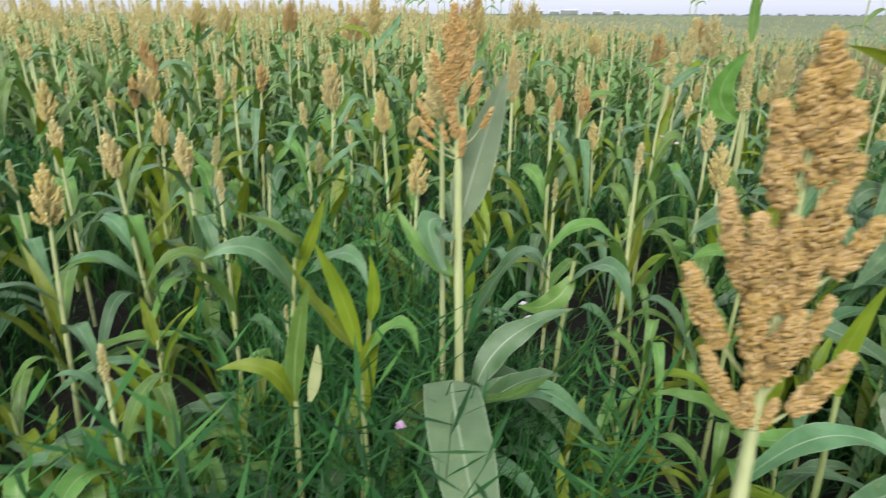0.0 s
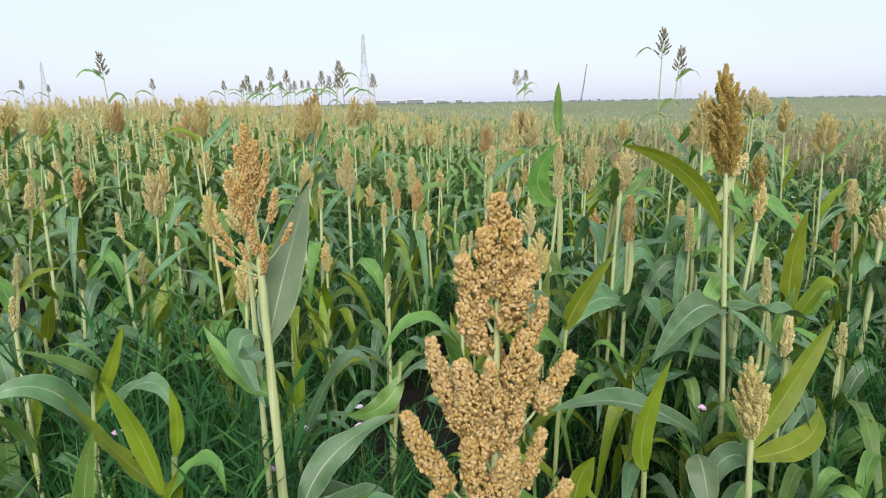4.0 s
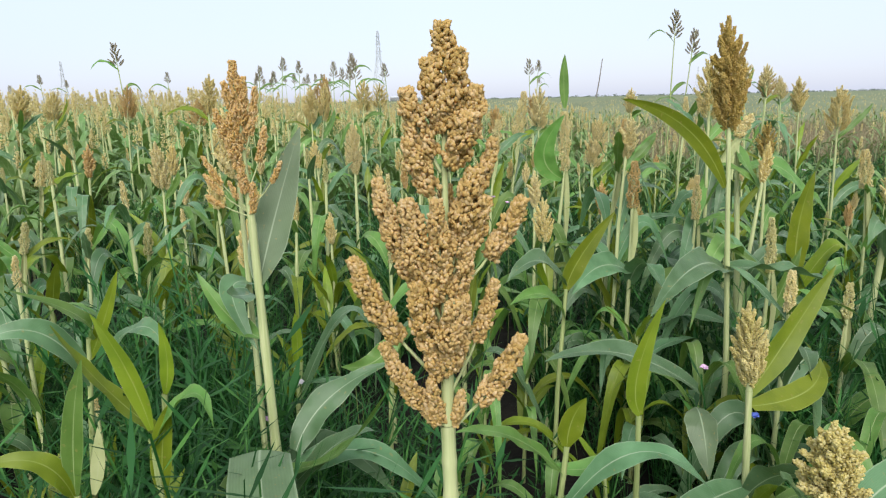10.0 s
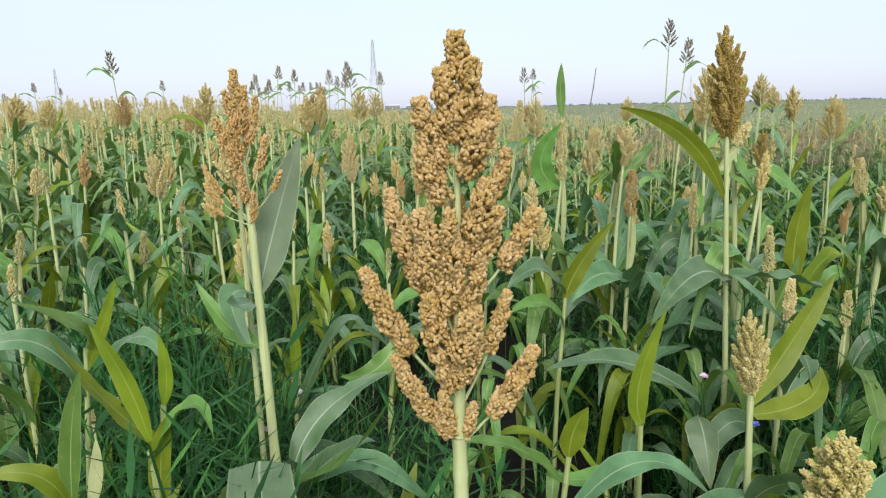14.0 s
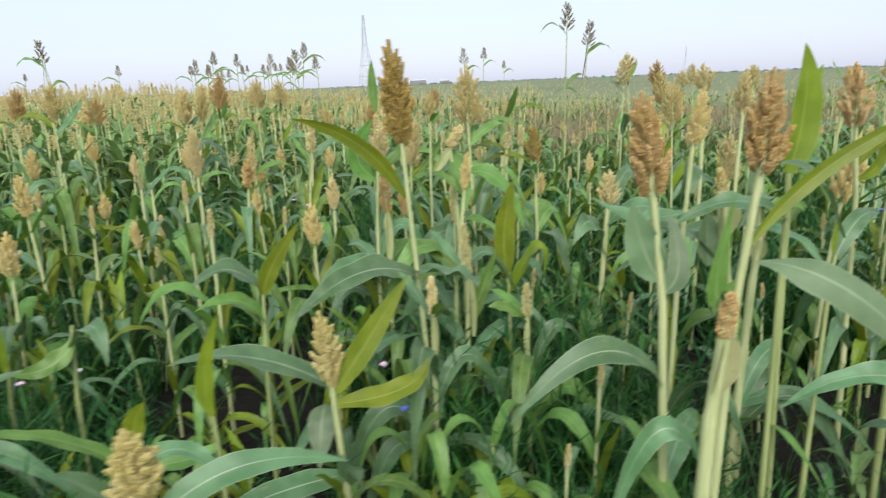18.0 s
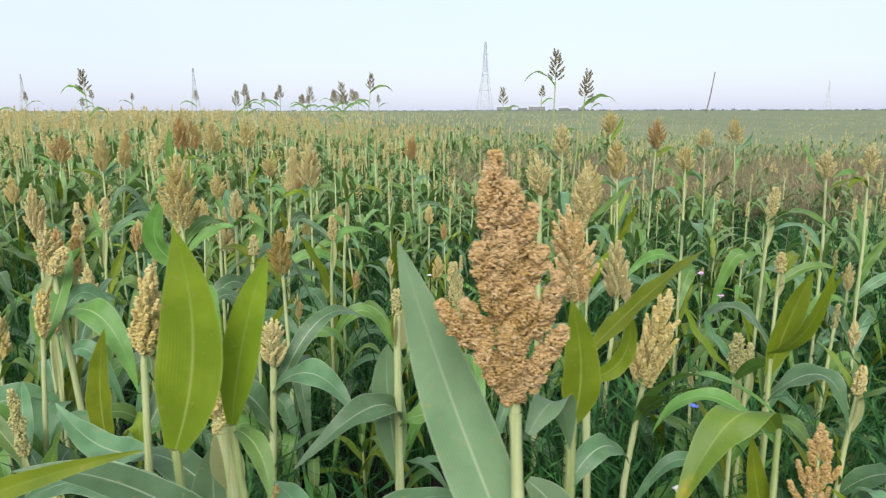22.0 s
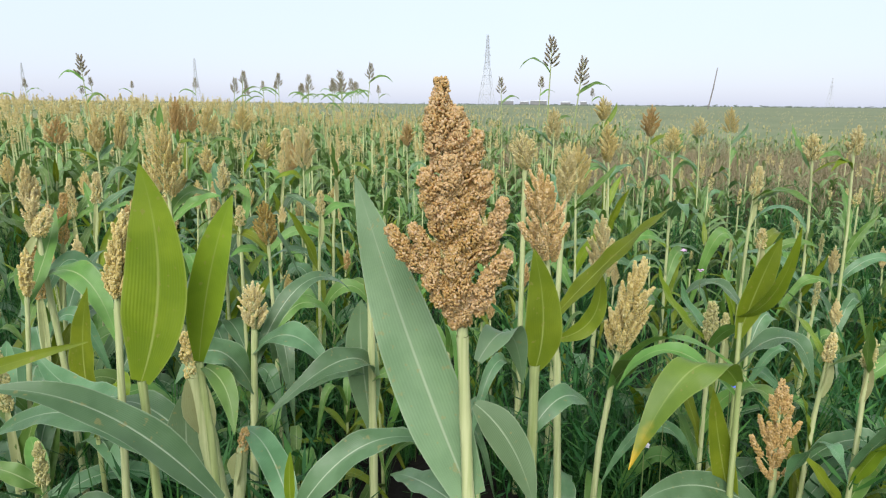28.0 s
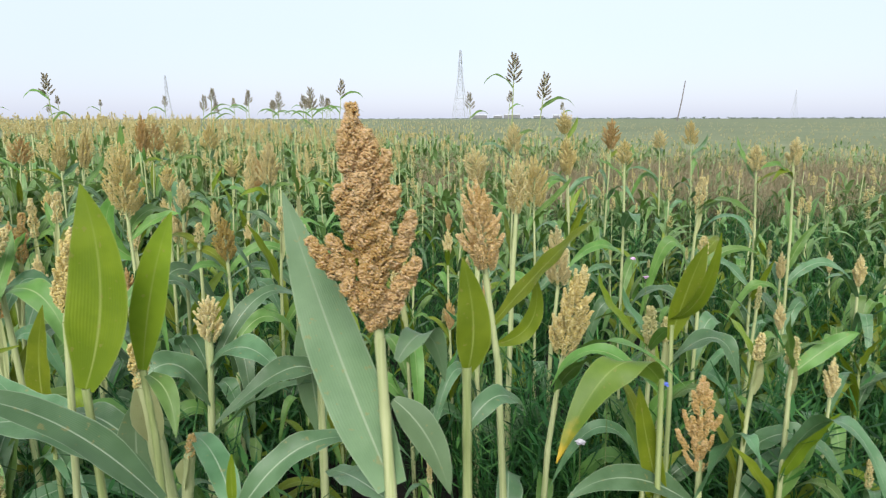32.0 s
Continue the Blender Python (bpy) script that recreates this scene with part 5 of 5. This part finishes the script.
# ---- the field farther off, as joined meshes ----
def far_template(rng, style, fine):
    """Vertices, faces, uvs and material of a simple plant of height 1."""
    V, Fc, U, I = [], [], [], []

    def put(v, f, u, i):
        o = len(V)
        V.extend([tuple(q) for q in v])
        Fc.extend([tuple(j + o for j in q) for q in f])
        U.extend(u if u is not None else [(0.3, 0.5)] * len(v))
        I.extend([i] * len(f))

    v, f = tube([(0, 0, 0), (0.01, 0, 0.5), (0, 0.01, 0.85)], [0.009, 0.008, 0.006], 3)
    put(v, f[:-2], None, 2)
    if style != "none":
        hl, r = {"open": (0.17, 0.036), "bud": (0.11, 0.012), "compact": (0.15, 0.024)}[style]
        racemes = head_parts((0, 0.01, 0.98 - hl), (0, 0.01, 0.98), style, r, rng, 0.7, 0.006)
        cs, axs, ss = np.vstack([q[1] for q in racemes]), np.vstack([q[2] for q in racemes]), np.concatenate([q[3] for q in racemes])
        keep = np.random.RandomState(rng.randrange(9999)).permutation(len(cs))[: (70 if fine else 16)]
        vs, fs = seeds_mesh(cs[keep], axs[keep], ss[keep] * (1.3 if fine else 2.5), 0, rng)
        put(vs, fs.tolist(), None, 1)
    n = 7 if fine else 4
    for i in range(n):
        z = (0.26 if fine else 0.34) + 0.36 * i / n
        a = rng.uniform(0, 6.283)
        d = np.array((math.cos(a), math.sin(a), 0))
        ln = rng.uniform(0.24, 0.40)
        base = np.array((0, 0, z))
        if rng.random() < 0.35:
            b, c = base + d * ln * 0.2 + (0, 0, ln * 0.45), base + d * ln * 0.5 + (0, 0, ln * 0.6)
        else:
            b, c = base + d * ln * 0.5 + (0, 0, 0.11), base + d * ln + (0, 0, rng.uniform(-0.12, 0.06))
        v, f, u = blade(base, b, c, rng.uniform(0.05, 0.075), None, rng, 7 if fine else 4, 3, 0.25, 0.0, rng.uniform(-0.5, 0.5))
        put(v, f, u, 0)
    return np.array(V), Fc, np.array(U), I


def scatter(name, label, templates, places, mats):
    """Joins many turned and scaled copies of the templates into one mesh."""
    flat = [(tv, np.array([len(f) for f in tf], np.int32), np.fromiter(itertools.chain.from_iterable(tf), np.int32), tu, np.array(ti, np.int32)) for tv, tf, tu, ti in templates]
    V, U, T, C, I, o = [], [], [], [], [], 0
    for x, y, z, h, a, k in places:
        tv, tt, tc, tu, ti = flat[k]
        c, s = math.cos(a), math.sin(a)
        V.append(np.column_stack((x + h * (c * tv[:, 0] - s * tv[:, 1]), y + h * (s * tv[:, 0] + c * tv[:, 1]), z + h * tv[:, 2])))
        U.append(tu)
        T.append(tt)
        C.append(tc + o)
        I.append(ti)
        o += len(tv)
    me = mesh(name, np.vstack(V), (np.concatenate(T), np.concatenate(C)), mats, np.vstack(U), True, np.concatenate(I))
    return tagged(new(name, me), label, "crop field", "", "stuff")


def sector(n, d0, d1, power, rng, half=52):
    """Places ahead of the path, spread over a wide fan."""
    for _ in range(n):
        d = d0 + (d1 - d0) * rng.random() ** power
        b = radians(rng.uniform(-half, half) + 17)
        yield 6.3 + d * math.sin(b), 0.4 + d * math.cos(b), d, math.degrees(b)


def dry_patch(x, y):
    return 7.5 < math.hypot(x - 7.2, y - 0.4) < 15 and 12 < math.degrees(math.atan2(x - 7.2, y - 0.4)) < 62 and noise.noise((x * 0.35, y * 0.35, 3)) > -0.32


FAR = random.Random(9)
kinds = ("open", "none", "compact", "bud", "none", "open", "open", "bud")
fine_t = [far_template(random.Random(70 + i), kinds[i], True) for i in range(8)]
coarse_t = [far_template(random.Random(90 + i), kinds[i], False) for i in range(8)]
mid = [(x, y, 0, canopy(x, y) * FAR.uniform(0.74, 1.02), FAR.uniform(0, 6.283), FAR.randrange(8)) for x, y in spots[260:]]
for x, y, d, b in sector(3600, 5.2, 17, 0.75, FAR):
    if y < 6.6 and 3.9 - 0.25 * y < x < 8.6 + 0.95 * y and y < 6.2:
        continue
    if dry_patch(x, y) and FAR.random() < 0.72:
        continue
    mid.append((x, y, 0, canopy(x, y) * FAR.uniform(0.76, 1.06) * (0.82 if b > 30 else 1.0), FAR.uniform(0, 6.283), FAR.randrange(8)))
scatter("sorghum_field_middle", "ripening sorghum plants with tan heads, standing close", fine_t, mid, [FIELDLEAF, FIELDGRAIN, STALK])
far = []
for x, y, d, b in sector(8800, 17, 115, 1.15, FAR):
    far.append((x, y, 0, canopy(x, y) * FAR.uniform(0.78, 1.05) * (0.82 if b > 30 else 1.0), FAR.uniform(0, 6.283), FAR.randrange(8)))
scatter("sorghum_field_far", "distant sorghum crop, green and tan", coarse_t, far, [FIELDLEAF, FIELDGRAIN, STALK])

# the crop goes on beside and behind the path, unseen, added to block low light
back = []
while len(back) < 1400:
    x, y = FAR.uniform(-3, 16), FAR.uniform(-7, 6.0)
    if y > 0.95 and 3.9 - 0.25 * y < x < 8.6 + 0.95 * y:
        continue
    if 3.4 < x < 9.0 and -0.35 < y < 1.25:
        continue
    back.append((x, y, 0, FAR.uniform(0.95, 1.3), FAR.uniform(0, 6.283), FAR.randrange(8)))
# low leafy plants added below the view on the path, to shade the undergrowth
for k in range(110):
    x, y = FAR.uniform(3.4, 9.0), FAR.uniform(-0.35, 1.3)
    back.append((x, y, 0, FAR.uniform(0.36, 0.5) if y > 0.75 else FAR.uniform(0.5, 0.68), FAR.uniform(0, 6.283), FAR.choice((8, 9))))
leafy = [far_template(random.Random(110 + i), "none", True) for i in range(2)]
scatter("sorghum_field_behind", "unseen sorghum plants beside, behind and low on the path, added for shade", fine_t + leafy, back, [FIELDLEAF, FIELDGRAIN, STALK])

# far crop top, beyond where single plants can be told apart
cv, cf = [], []
rings = [13, 18, 23, 29, 40, 55, 75, 95, 120, 160, 220, 320, 500, 800, 1300]
for i, r in enumerate(rings):
    for j in range(97):
        b = radians(-50 + j * 140 / 96)
        x, y = 6.3 + r * math.sin(b), 0.4 + r * math.cos(b)
        h = min(1, max(0.1, (r - 11) / 18)) * min(1.22, canopy(x, y) * (0.70 + 0.16 * min(1, r / 120))) * (0.85 if math.degrees(b) > 28 else 1.0)
        cv.append((x, y, h + 0.10 * noise.noise((x * 0.05, y * 0.05, 0.5))))
for i in range(len(rings) - 1):
    for j in range(96):
        cf.append((i * 97 + j, i * 97 + j + 1, (i + 1) * 97 + j + 1, (i + 1) * 97 + j))
tagged(new("far_crop", mesh("far_crop", cv, cf, [FARCROP])), "distant crop seen as a low green-brown sheet", "crop field", "", "stuff")


# ---- weeds between the plants ----
def weed_template(rng, kind):
    V, Fc = [], []
    if kind == "grass":
        for _ in range(22):
            a, ln = rng.uniform(0, 6.283), rng.uniform(0.5, 1.0)
            d = np.array((math.cos(a), math.sin(a), 0))
            s = np.array((-d[1], d[0], 0)) * rng.uniform(0.0032, 0.0058)
            b0 = d * 0.02
            p = [b0, b0 + d * ln * 0.09 + (0, 0, ln * 0.55), b0 + d * ln * rng.uniform(0.15, 0.4) + (0, 0, ln * rng.uniform(0.75, 1.0))]
            o = len(V)
            V += [p[0] - s * 0.7, p[0] + s * 0.7, p[1] + s, p[1] - s, p[2]]
            Fc += [(o, o + 1, o + 2, o + 3), (o + 3, o + 2, o + 4)]
    else:
        for _ in range(3):
            a, tilt = rng.uniform(0, 6.283), rng.uniform(0.05, 0.5)
            d = np.array((math.cos(a) * tilt, math.sin(a) * tilt, 1.0))
            h = rng.uniform(0.7, 1.0)
            for i in range(22):
                f = (0.2 + 0.8 * i / 22) * h
                p = d * f
                q = i * 2.4 + rng.uniform(-0.5, 0.5)
                out = np.array((math.cos(q), math.sin(q), rng.uniform(0.2, 0.9)))
                out /= np.linalg.norm(out)
                ln = rng.uniform(0.10, 0.17)
                w = np.cross(out, (0, 0, 1.0))
                w = w / np.linalg.norm(w) * ln * (0.040 if kind == "narrow" else 0.085)
                o = len(V)
                V += [p, p + out * ln * 0.45 + w, p + out * ln, p + out * ln * 0.45 - w]
                Fc += [(o, o + 1, o + 2, o + 3)]
            sv, sf = tube([(0, 0, 0), d * h * 0.5, d * h], [0.006, 0.005, 0.003], 3)
            o = len(V)
            V += list(sv)
            Fc += [tuple(j + o for j in q) for q in sf[:-2]]
    return np.array(V), Fc, np.zeros((len(V), 2)), [0] * len(Fc)


WR = random.Random(21)
weeds = [weed_template(random.Random(200 + i), ("narrow", "grass", "narrow", "broad", "narrow", "grass")[i]) for i in range(6)]
patch = []
while len(patch) < 4600:
    y = 0.95 + 6.0 * WR.random() ** 1.6
    x = WR.uniform(3.7 - 0.3 * y, 8.7 + 0.95 * y)
    c = noise.noise((x * 1.1, y * 1.1, 7.0))
    if c < -0.12 - 0.1 * max(0, y - 2.5) and WR.random() < 0.85:
        continue
    h = (0.50 + 0.32 * c) * WR.uniform(0.55, 1.25) * (1.0 if y > 1.5 else 0.75)
    patch.append((x, y, 0, h, WR.uniform(0, 6.283), WR.randrange(6)))
scatter("weeds", "dense green weeds with narrow leaves between the stalks", weeds, patch, [WEED])["category"] = "weeds"
dryp = []
while len(dryp) < 4200:
    x, y = WR.uniform(7, 21), WR.uniform(4, 15)
    if dry_patch(x, y):
        dryp.append((x, y, 0, WR.uniform(0.45, 0.85), WR.uniform(0, 6.283), WR.choice((1, 5, 1, 5, 0))))
scatter("dry_weeds", "patch of dry brown weeds in the crop", weeds, dryp, [DRY])["category"] = "weeds"


# ---- tall wild sorghum above the crop ----
def wild(x, y, top, height, label, bend=0.0, scale=1.0, arms=((0.86, 90, 0.3), (0.7, -80, 0.2))):
    """A lanky plant: thin stem, sparse dark head, one or two drooping leaves."""
    rng = random.Random(int(x * 100) + 7)
    p = tagged(new("wild_sorghum"), label, "wild sorghum", "tall wild sorghum plants")
    neck, tip = np.array((x + bend * 0.7, y, top - height)), np.array((x + bend, y, top))
    stalk_part(p, (x - bend * 0.4, y), (x, y, neck[2] * 0.6), neck, 0.0055 * scale, STALKGREEN)
    head(p, neck, tip, "wild", height * 0.23, WILD, rng, 1, 0.0048 * scale, 0.75)
    for f, az, ln in arms:
        base = np.array((x + bend * 0.5 * f, y, neck[2] * f))
        d = np.array((math.sin(radians(az)), math.cos(radians(az)), 0))
        leaf(p, base, base + d * ln * 0.55 + (0, 0, 0.10 * scale), base + d * ln + (0, 0, 0.02), 0.04 * scale, GREEN)
    return p


W1 = "tall wild sorghum with a sparse head above the crop"
wild(9.12, 5.38, 1.93, 0.26, W1, 0.02, 1.0, ((0.985, -75, 0.24), (0.72, 80, 0.3)))
wild(9.37, 5.50, 1.79, 0.25, W1, 0.10, 1.0, ((0.955, 80, 0.36), (0.7, -60, 0.3)))
wild(4.38, 10.12, 2.02, 0.32, W1, -0.06, 1.3, ((0.97, -80, 0.34), (0.8, 70, 0.24)))
wild(7.88, 11.75, 1.95, 0.40, W1, -0.05, 1.4, ((0.93, 80, 0.4), (0.8, -80, 0.3)))
wild(8.63, 15.65, 2.32, 0.42, W1, 0.12, 1.7, ((0.97, 75, 0.6), (0.8, -70, 0.4)))

# smaller ones of the same kind, farther off
WN = random.Random(3)
for k in range(30):
    b = radians(WN.choice((-20, -12, -3, 2, 3, 5, 6, 26)) + WN.uniform(-4, 4))
    r = WN.uniform(9, 24)
    wild(6.3 + r * math.sin(b), 0.4 + r * math.cos(b), 1.55 + r * 0.018 + WN.uniform(-0.08, 0.14), WN.uniform(0.18, 0.28) * (0.8 + r / 60), "far wild sorghum standing above the crop", WN.uniform(-0.08, 0.08), 0.8 + r / 40, ((0.92, WN.choice((-85, 80)), 0.22 + r * 0.01),))


# ---- distance: pylons, a leaning pole, trees and low buildings ----
def beam(bv, bf, a, b, r):
    v, f = tube([a, b], [r, r], 4)
    o = len(bv)
    bv += list(v)
    bf += [tuple(i + o for i in q) for q in f]


def pylon(x, y, height, label):
    """A lattice mast on four legs with crossing braces and three arms."""
    p = tagged(new("pylon"), label, "pylon", "power pylons")
    p.location = (x, y, 0)
    w0, w1, waist = height * 0.105, height * 0.018, 0.62
    r = height * 0.0026

    def half(f):
        return w0 + (w1 * 1.6 - w0) * f / waist if f < waist else w1 * 1.6 + (w1 * 0.6 - w1 * 1.6) * (f - waist) / (1 - waist)

    for sx, sy in ((-1, -1), (1, -1), (1, 1), (-1, 1)):
        bv, bf = [], []
        for f0, f1 in ((0, waist), (waist, 1.0)):
            beam(bv, bf, (sx * half(f0), sy * half(f0), f0 * height), (sx * half(f1), sy * half(f1), f1 * height), r)
        part("leg", mesh("leg", bv, bf, [STEEL], None, False), p)
    levels = [0, 0.17, 0.32, 0.44, 0.54, 0.62, 0.70, 0.78, 0.86, 0.93, 1.0]
    for s in range(4):
        bv, bf = [], []
        ca = ((-1, -1), (1, -1), (1, 1), (-1, 1))
        (ax_, ay_), (bx_, by_) = ca[s], ca[(s + 1) % 4]
        for f0, f1 in zip(levels[:-1], levels[1:]):
            h0, h1 = half(f0), half(f1)
            beam(bv, bf, (ax_ * h0, ay_ * h0, f0 * height), (bx_ * h1, by_ * h1, f1 * height), r * 0.6)
            beam(bv, bf, (bx_ * h0, by_ * h0, f0 * height), (ax_ * h1, ay_ * h1, f1 * height), r * 0.6)
            beam(bv, bf, (ax_ * h1, ay_ * h1, f1 * height), (bx_ * h1, by_ * h1, f1 * height), r * 0.6)
        part("bracing", mesh("bracing", bv, bf, [STEEL], None, False), p)
    for f, w in ((0.72, 0.05), (0.82, 0.042), (0.93, 0.034)):
        bv, bf = [], []
        beam(bv, bf, (-w * height, 0, f * height), (w * height, 0, f * height), r * 0.8)
        beam(bv, bf, (-w * height, 0, f * height), (0, 0, (f + 0.05) * height), r * 0.6)
        beam(bv, bf, (w * height, 0, f * height), (0, 0, (f + 0.05) * height), r * 0.6)
        part("cross_arm", mesh("cross_arm", bv, bf, [STEEL], None, False), p)
    return p


PY = "grey steel lattice power pylon in the far haze"
pylon(119.2, 400, 43.2, PY)
pylon(-90, 640, 40, PY)
pylon(-300, 820, 42, PY)
pylon(700, 760, 40, PY)

post = tagged(new("leaning_pole"), "thin dark leaning pole beyond the crop", "pole")
v, f = tube([(107.6, 150, 0), (108.6, 150, 5.5), (109.35, 150, 10.9)], [0.16, 0.14, 0.11], 8)
part("shaft", mesh("shaft", v, f, [POLE]), post)

TR = random.Random(31)


def tree_line(name, label, b0, b1, dist, height, count):
    """A far wood: many clumps of small faces with an uneven top."""
    V, Fc = [], []
    for k in range(count):
        b = radians(TR.uniform(b0, b1))
        r = dist * TR.uniform(0.92, 1.12)
        x, y = 6 + r * math.sin(b), r * math.cos(b)
        h = height * (0.55 + 0.45 * noise.noise((k * 0.01 + b * 60, 0, 0))) * TR.uniform(0.6, 1.1)
        for q in range(16):
            c = np.array((x + TR.gauss(0, h * 0.5), y, h * TR.uniform(0.1, 0.95)))
            s = h * TR.uniform(0.12, 0.28)
            o = len(V)
            a = TR.uniform(0, 6.283)
            for w in range(5):
                t = a + w * 1.2566
                V.append(c + np.array((math.cos(t) * s * TR.uniform(0.6, 1.1), TR.uniform(-0.3, 0.3) * s, math.sin(t) * s * TR.uniform(0.5, 0.9))))
            Fc.append((o, o + 1, o + 2, o + 3, o + 4))
    tagged(new(name, mesh(name, V, Fc, [WOOD_FAR], None, False)), label, "trees", "", "stuff")


tree_line("far_woods", "dark line of far trees on the horizon", 14, 75, 900, 4.2, 900)
tree_line("farther_woods", "thin line of very far trees on the horizon", -45, 16, 1500, 5.0, 500)

for k, (b, w, h) in enumerate(((17.4, 26, 7), (19.0, 16, 6), (20.2, 30, 8), (22.5, 18, 6), (24.0, 12, 7))):
    r = 1150 + 30 * k
    house = tagged(new("farm_building"), "low pale building far off on the horizon", "building", "buildings on the horizon")
    house.location = (6 + r * math.sin(radians(b)), r * math.cos(radians(b)), 0)
    house.rotation_euler = (0, 0, radians(-b))
    bm = bmesh.new()
    bmesh.ops.create_cube(bm, size=1, matrix=Matrix.Translation((0, 0, h / 2)) @ Matrix.Diagonal((w, 9, h, 1)))
    me = bpy.data.meshes.new("wall")
    bm.to_mesh(me)
    bm.free()
    me.materials.append(PLASTER)
    part("wall", me, house)
    rv = [(-w / 2 - 0.5, -5, h + 0.02), (w / 2 + 0.5, -5, h + 0.02), (w / 2 + 0.5, 5, h + 0.02), (-w / 2 - 0.5, 5, h + 0.02), (-w / 2, 0, h + 2.2), (w / 2, 0, h + 2.2)]
    part("roof", mesh("roof", rv, [(0, 1, 5, 4), (2, 3, 4, 5), (0, 4, 3), (1, 2, 5), (3, 2, 1, 0)], [STEEL], None, False), house)


# ---- small flowers among the weeds ----
def flower(x, y, z, petal, label, size=0.011):
    p = tagged(new("wild_flower"), label, "flower", "small flowers among the weeds")
    rng = random.Random(int(x * 1000))
    sv, sf = tube([(x, y, 0), (x + 0.01, y, z * 0.5), (x, y, z)], [0.0014, 0.0012, 0.001], 5)
    part("flower_stem", mesh("flower_stem", sv, sf, [WEEDDARK]), p)
    for k in range(5):
        a = k * 1.257 + rng.uniform(-0.2, 0.2)
        d = np.array((math.cos(a), math.sin(a) - 0.4, rng.uniform(0.2, 0.8)))
        d /= np.linalg.norm(d)
        c = np.array((x, y, z))
        v, f, u = blade(c, c + d * size * 0.6, c + d * size * 1.15 + (0, 0, -0.002), size * 1.1, None, rng, 6, 5, 0.3, 0.05)
        part("petal", mesh("petal", v, f, [petal], u), p)


flower(4.870, 2.377, 0.505, PINK, "small pink-white vetch flower among green weeds", 0.011)
flower(5.283, 2.056, 0.578, WHITEP, "small pale flower among the weeds", 0.011)
flower(5.466, 2.253, 0.504, WHITEP, "small pale flower among the weeds", 0.011)
flower(5.390, 1.961, 0.608, PINK, "small pink-white vetch flower among green weeds", 0.011)
flower(6.258, 1.838, 0.527, PINK, "small pink-white vetch flower among green weeds", 0.011)
flower(6.261, 1.676, 0.472, BLUEP, "tiny blue flower low among the weeds", 0.011)
flower(6.241, 3.025, 0.808, PINK, "small pink-white vetch flower among green weeds", 0.011)
flower(6.295, 3.004, 0.783, PINK, "small pink-white vetch flower among green weeds", 0.011)
flower(5.200, 1.981, 0.541, PINK, "small pink-white vetch flower among green weeds", 0.011)
flower(8.405, 2.147, 0.900, PINK, "small pink-white vetch flower among green weeds", 0.011)
flower(8.043, 1.713, 0.783, BLUEP, "tiny blue flower low among the weeds", 0.011)
flower(8.091, 1.550, 0.818, BLUEP, "tiny blue flower low among the weeds", 0.011)
flower(7.841, 1.449, 0.764, WHITEP, "small pale flower among the weeds", 0.011)
flower(7.615, 2.724, 0.862, WHITEP, "small pale flower among the weeds", 0.011)
flower(8.524, 2.429, 0.894, PINK, "small pink-white vetch flower among green weeds", 0.011)
flower(5.066, 1.705, 0.539, PINK, "small pink-white vetch flower among green weeds", 0.011)
flower(4.862, 2.349, 0.513, PINK, "small pink-white vetch flower among green weeds", 0.011)
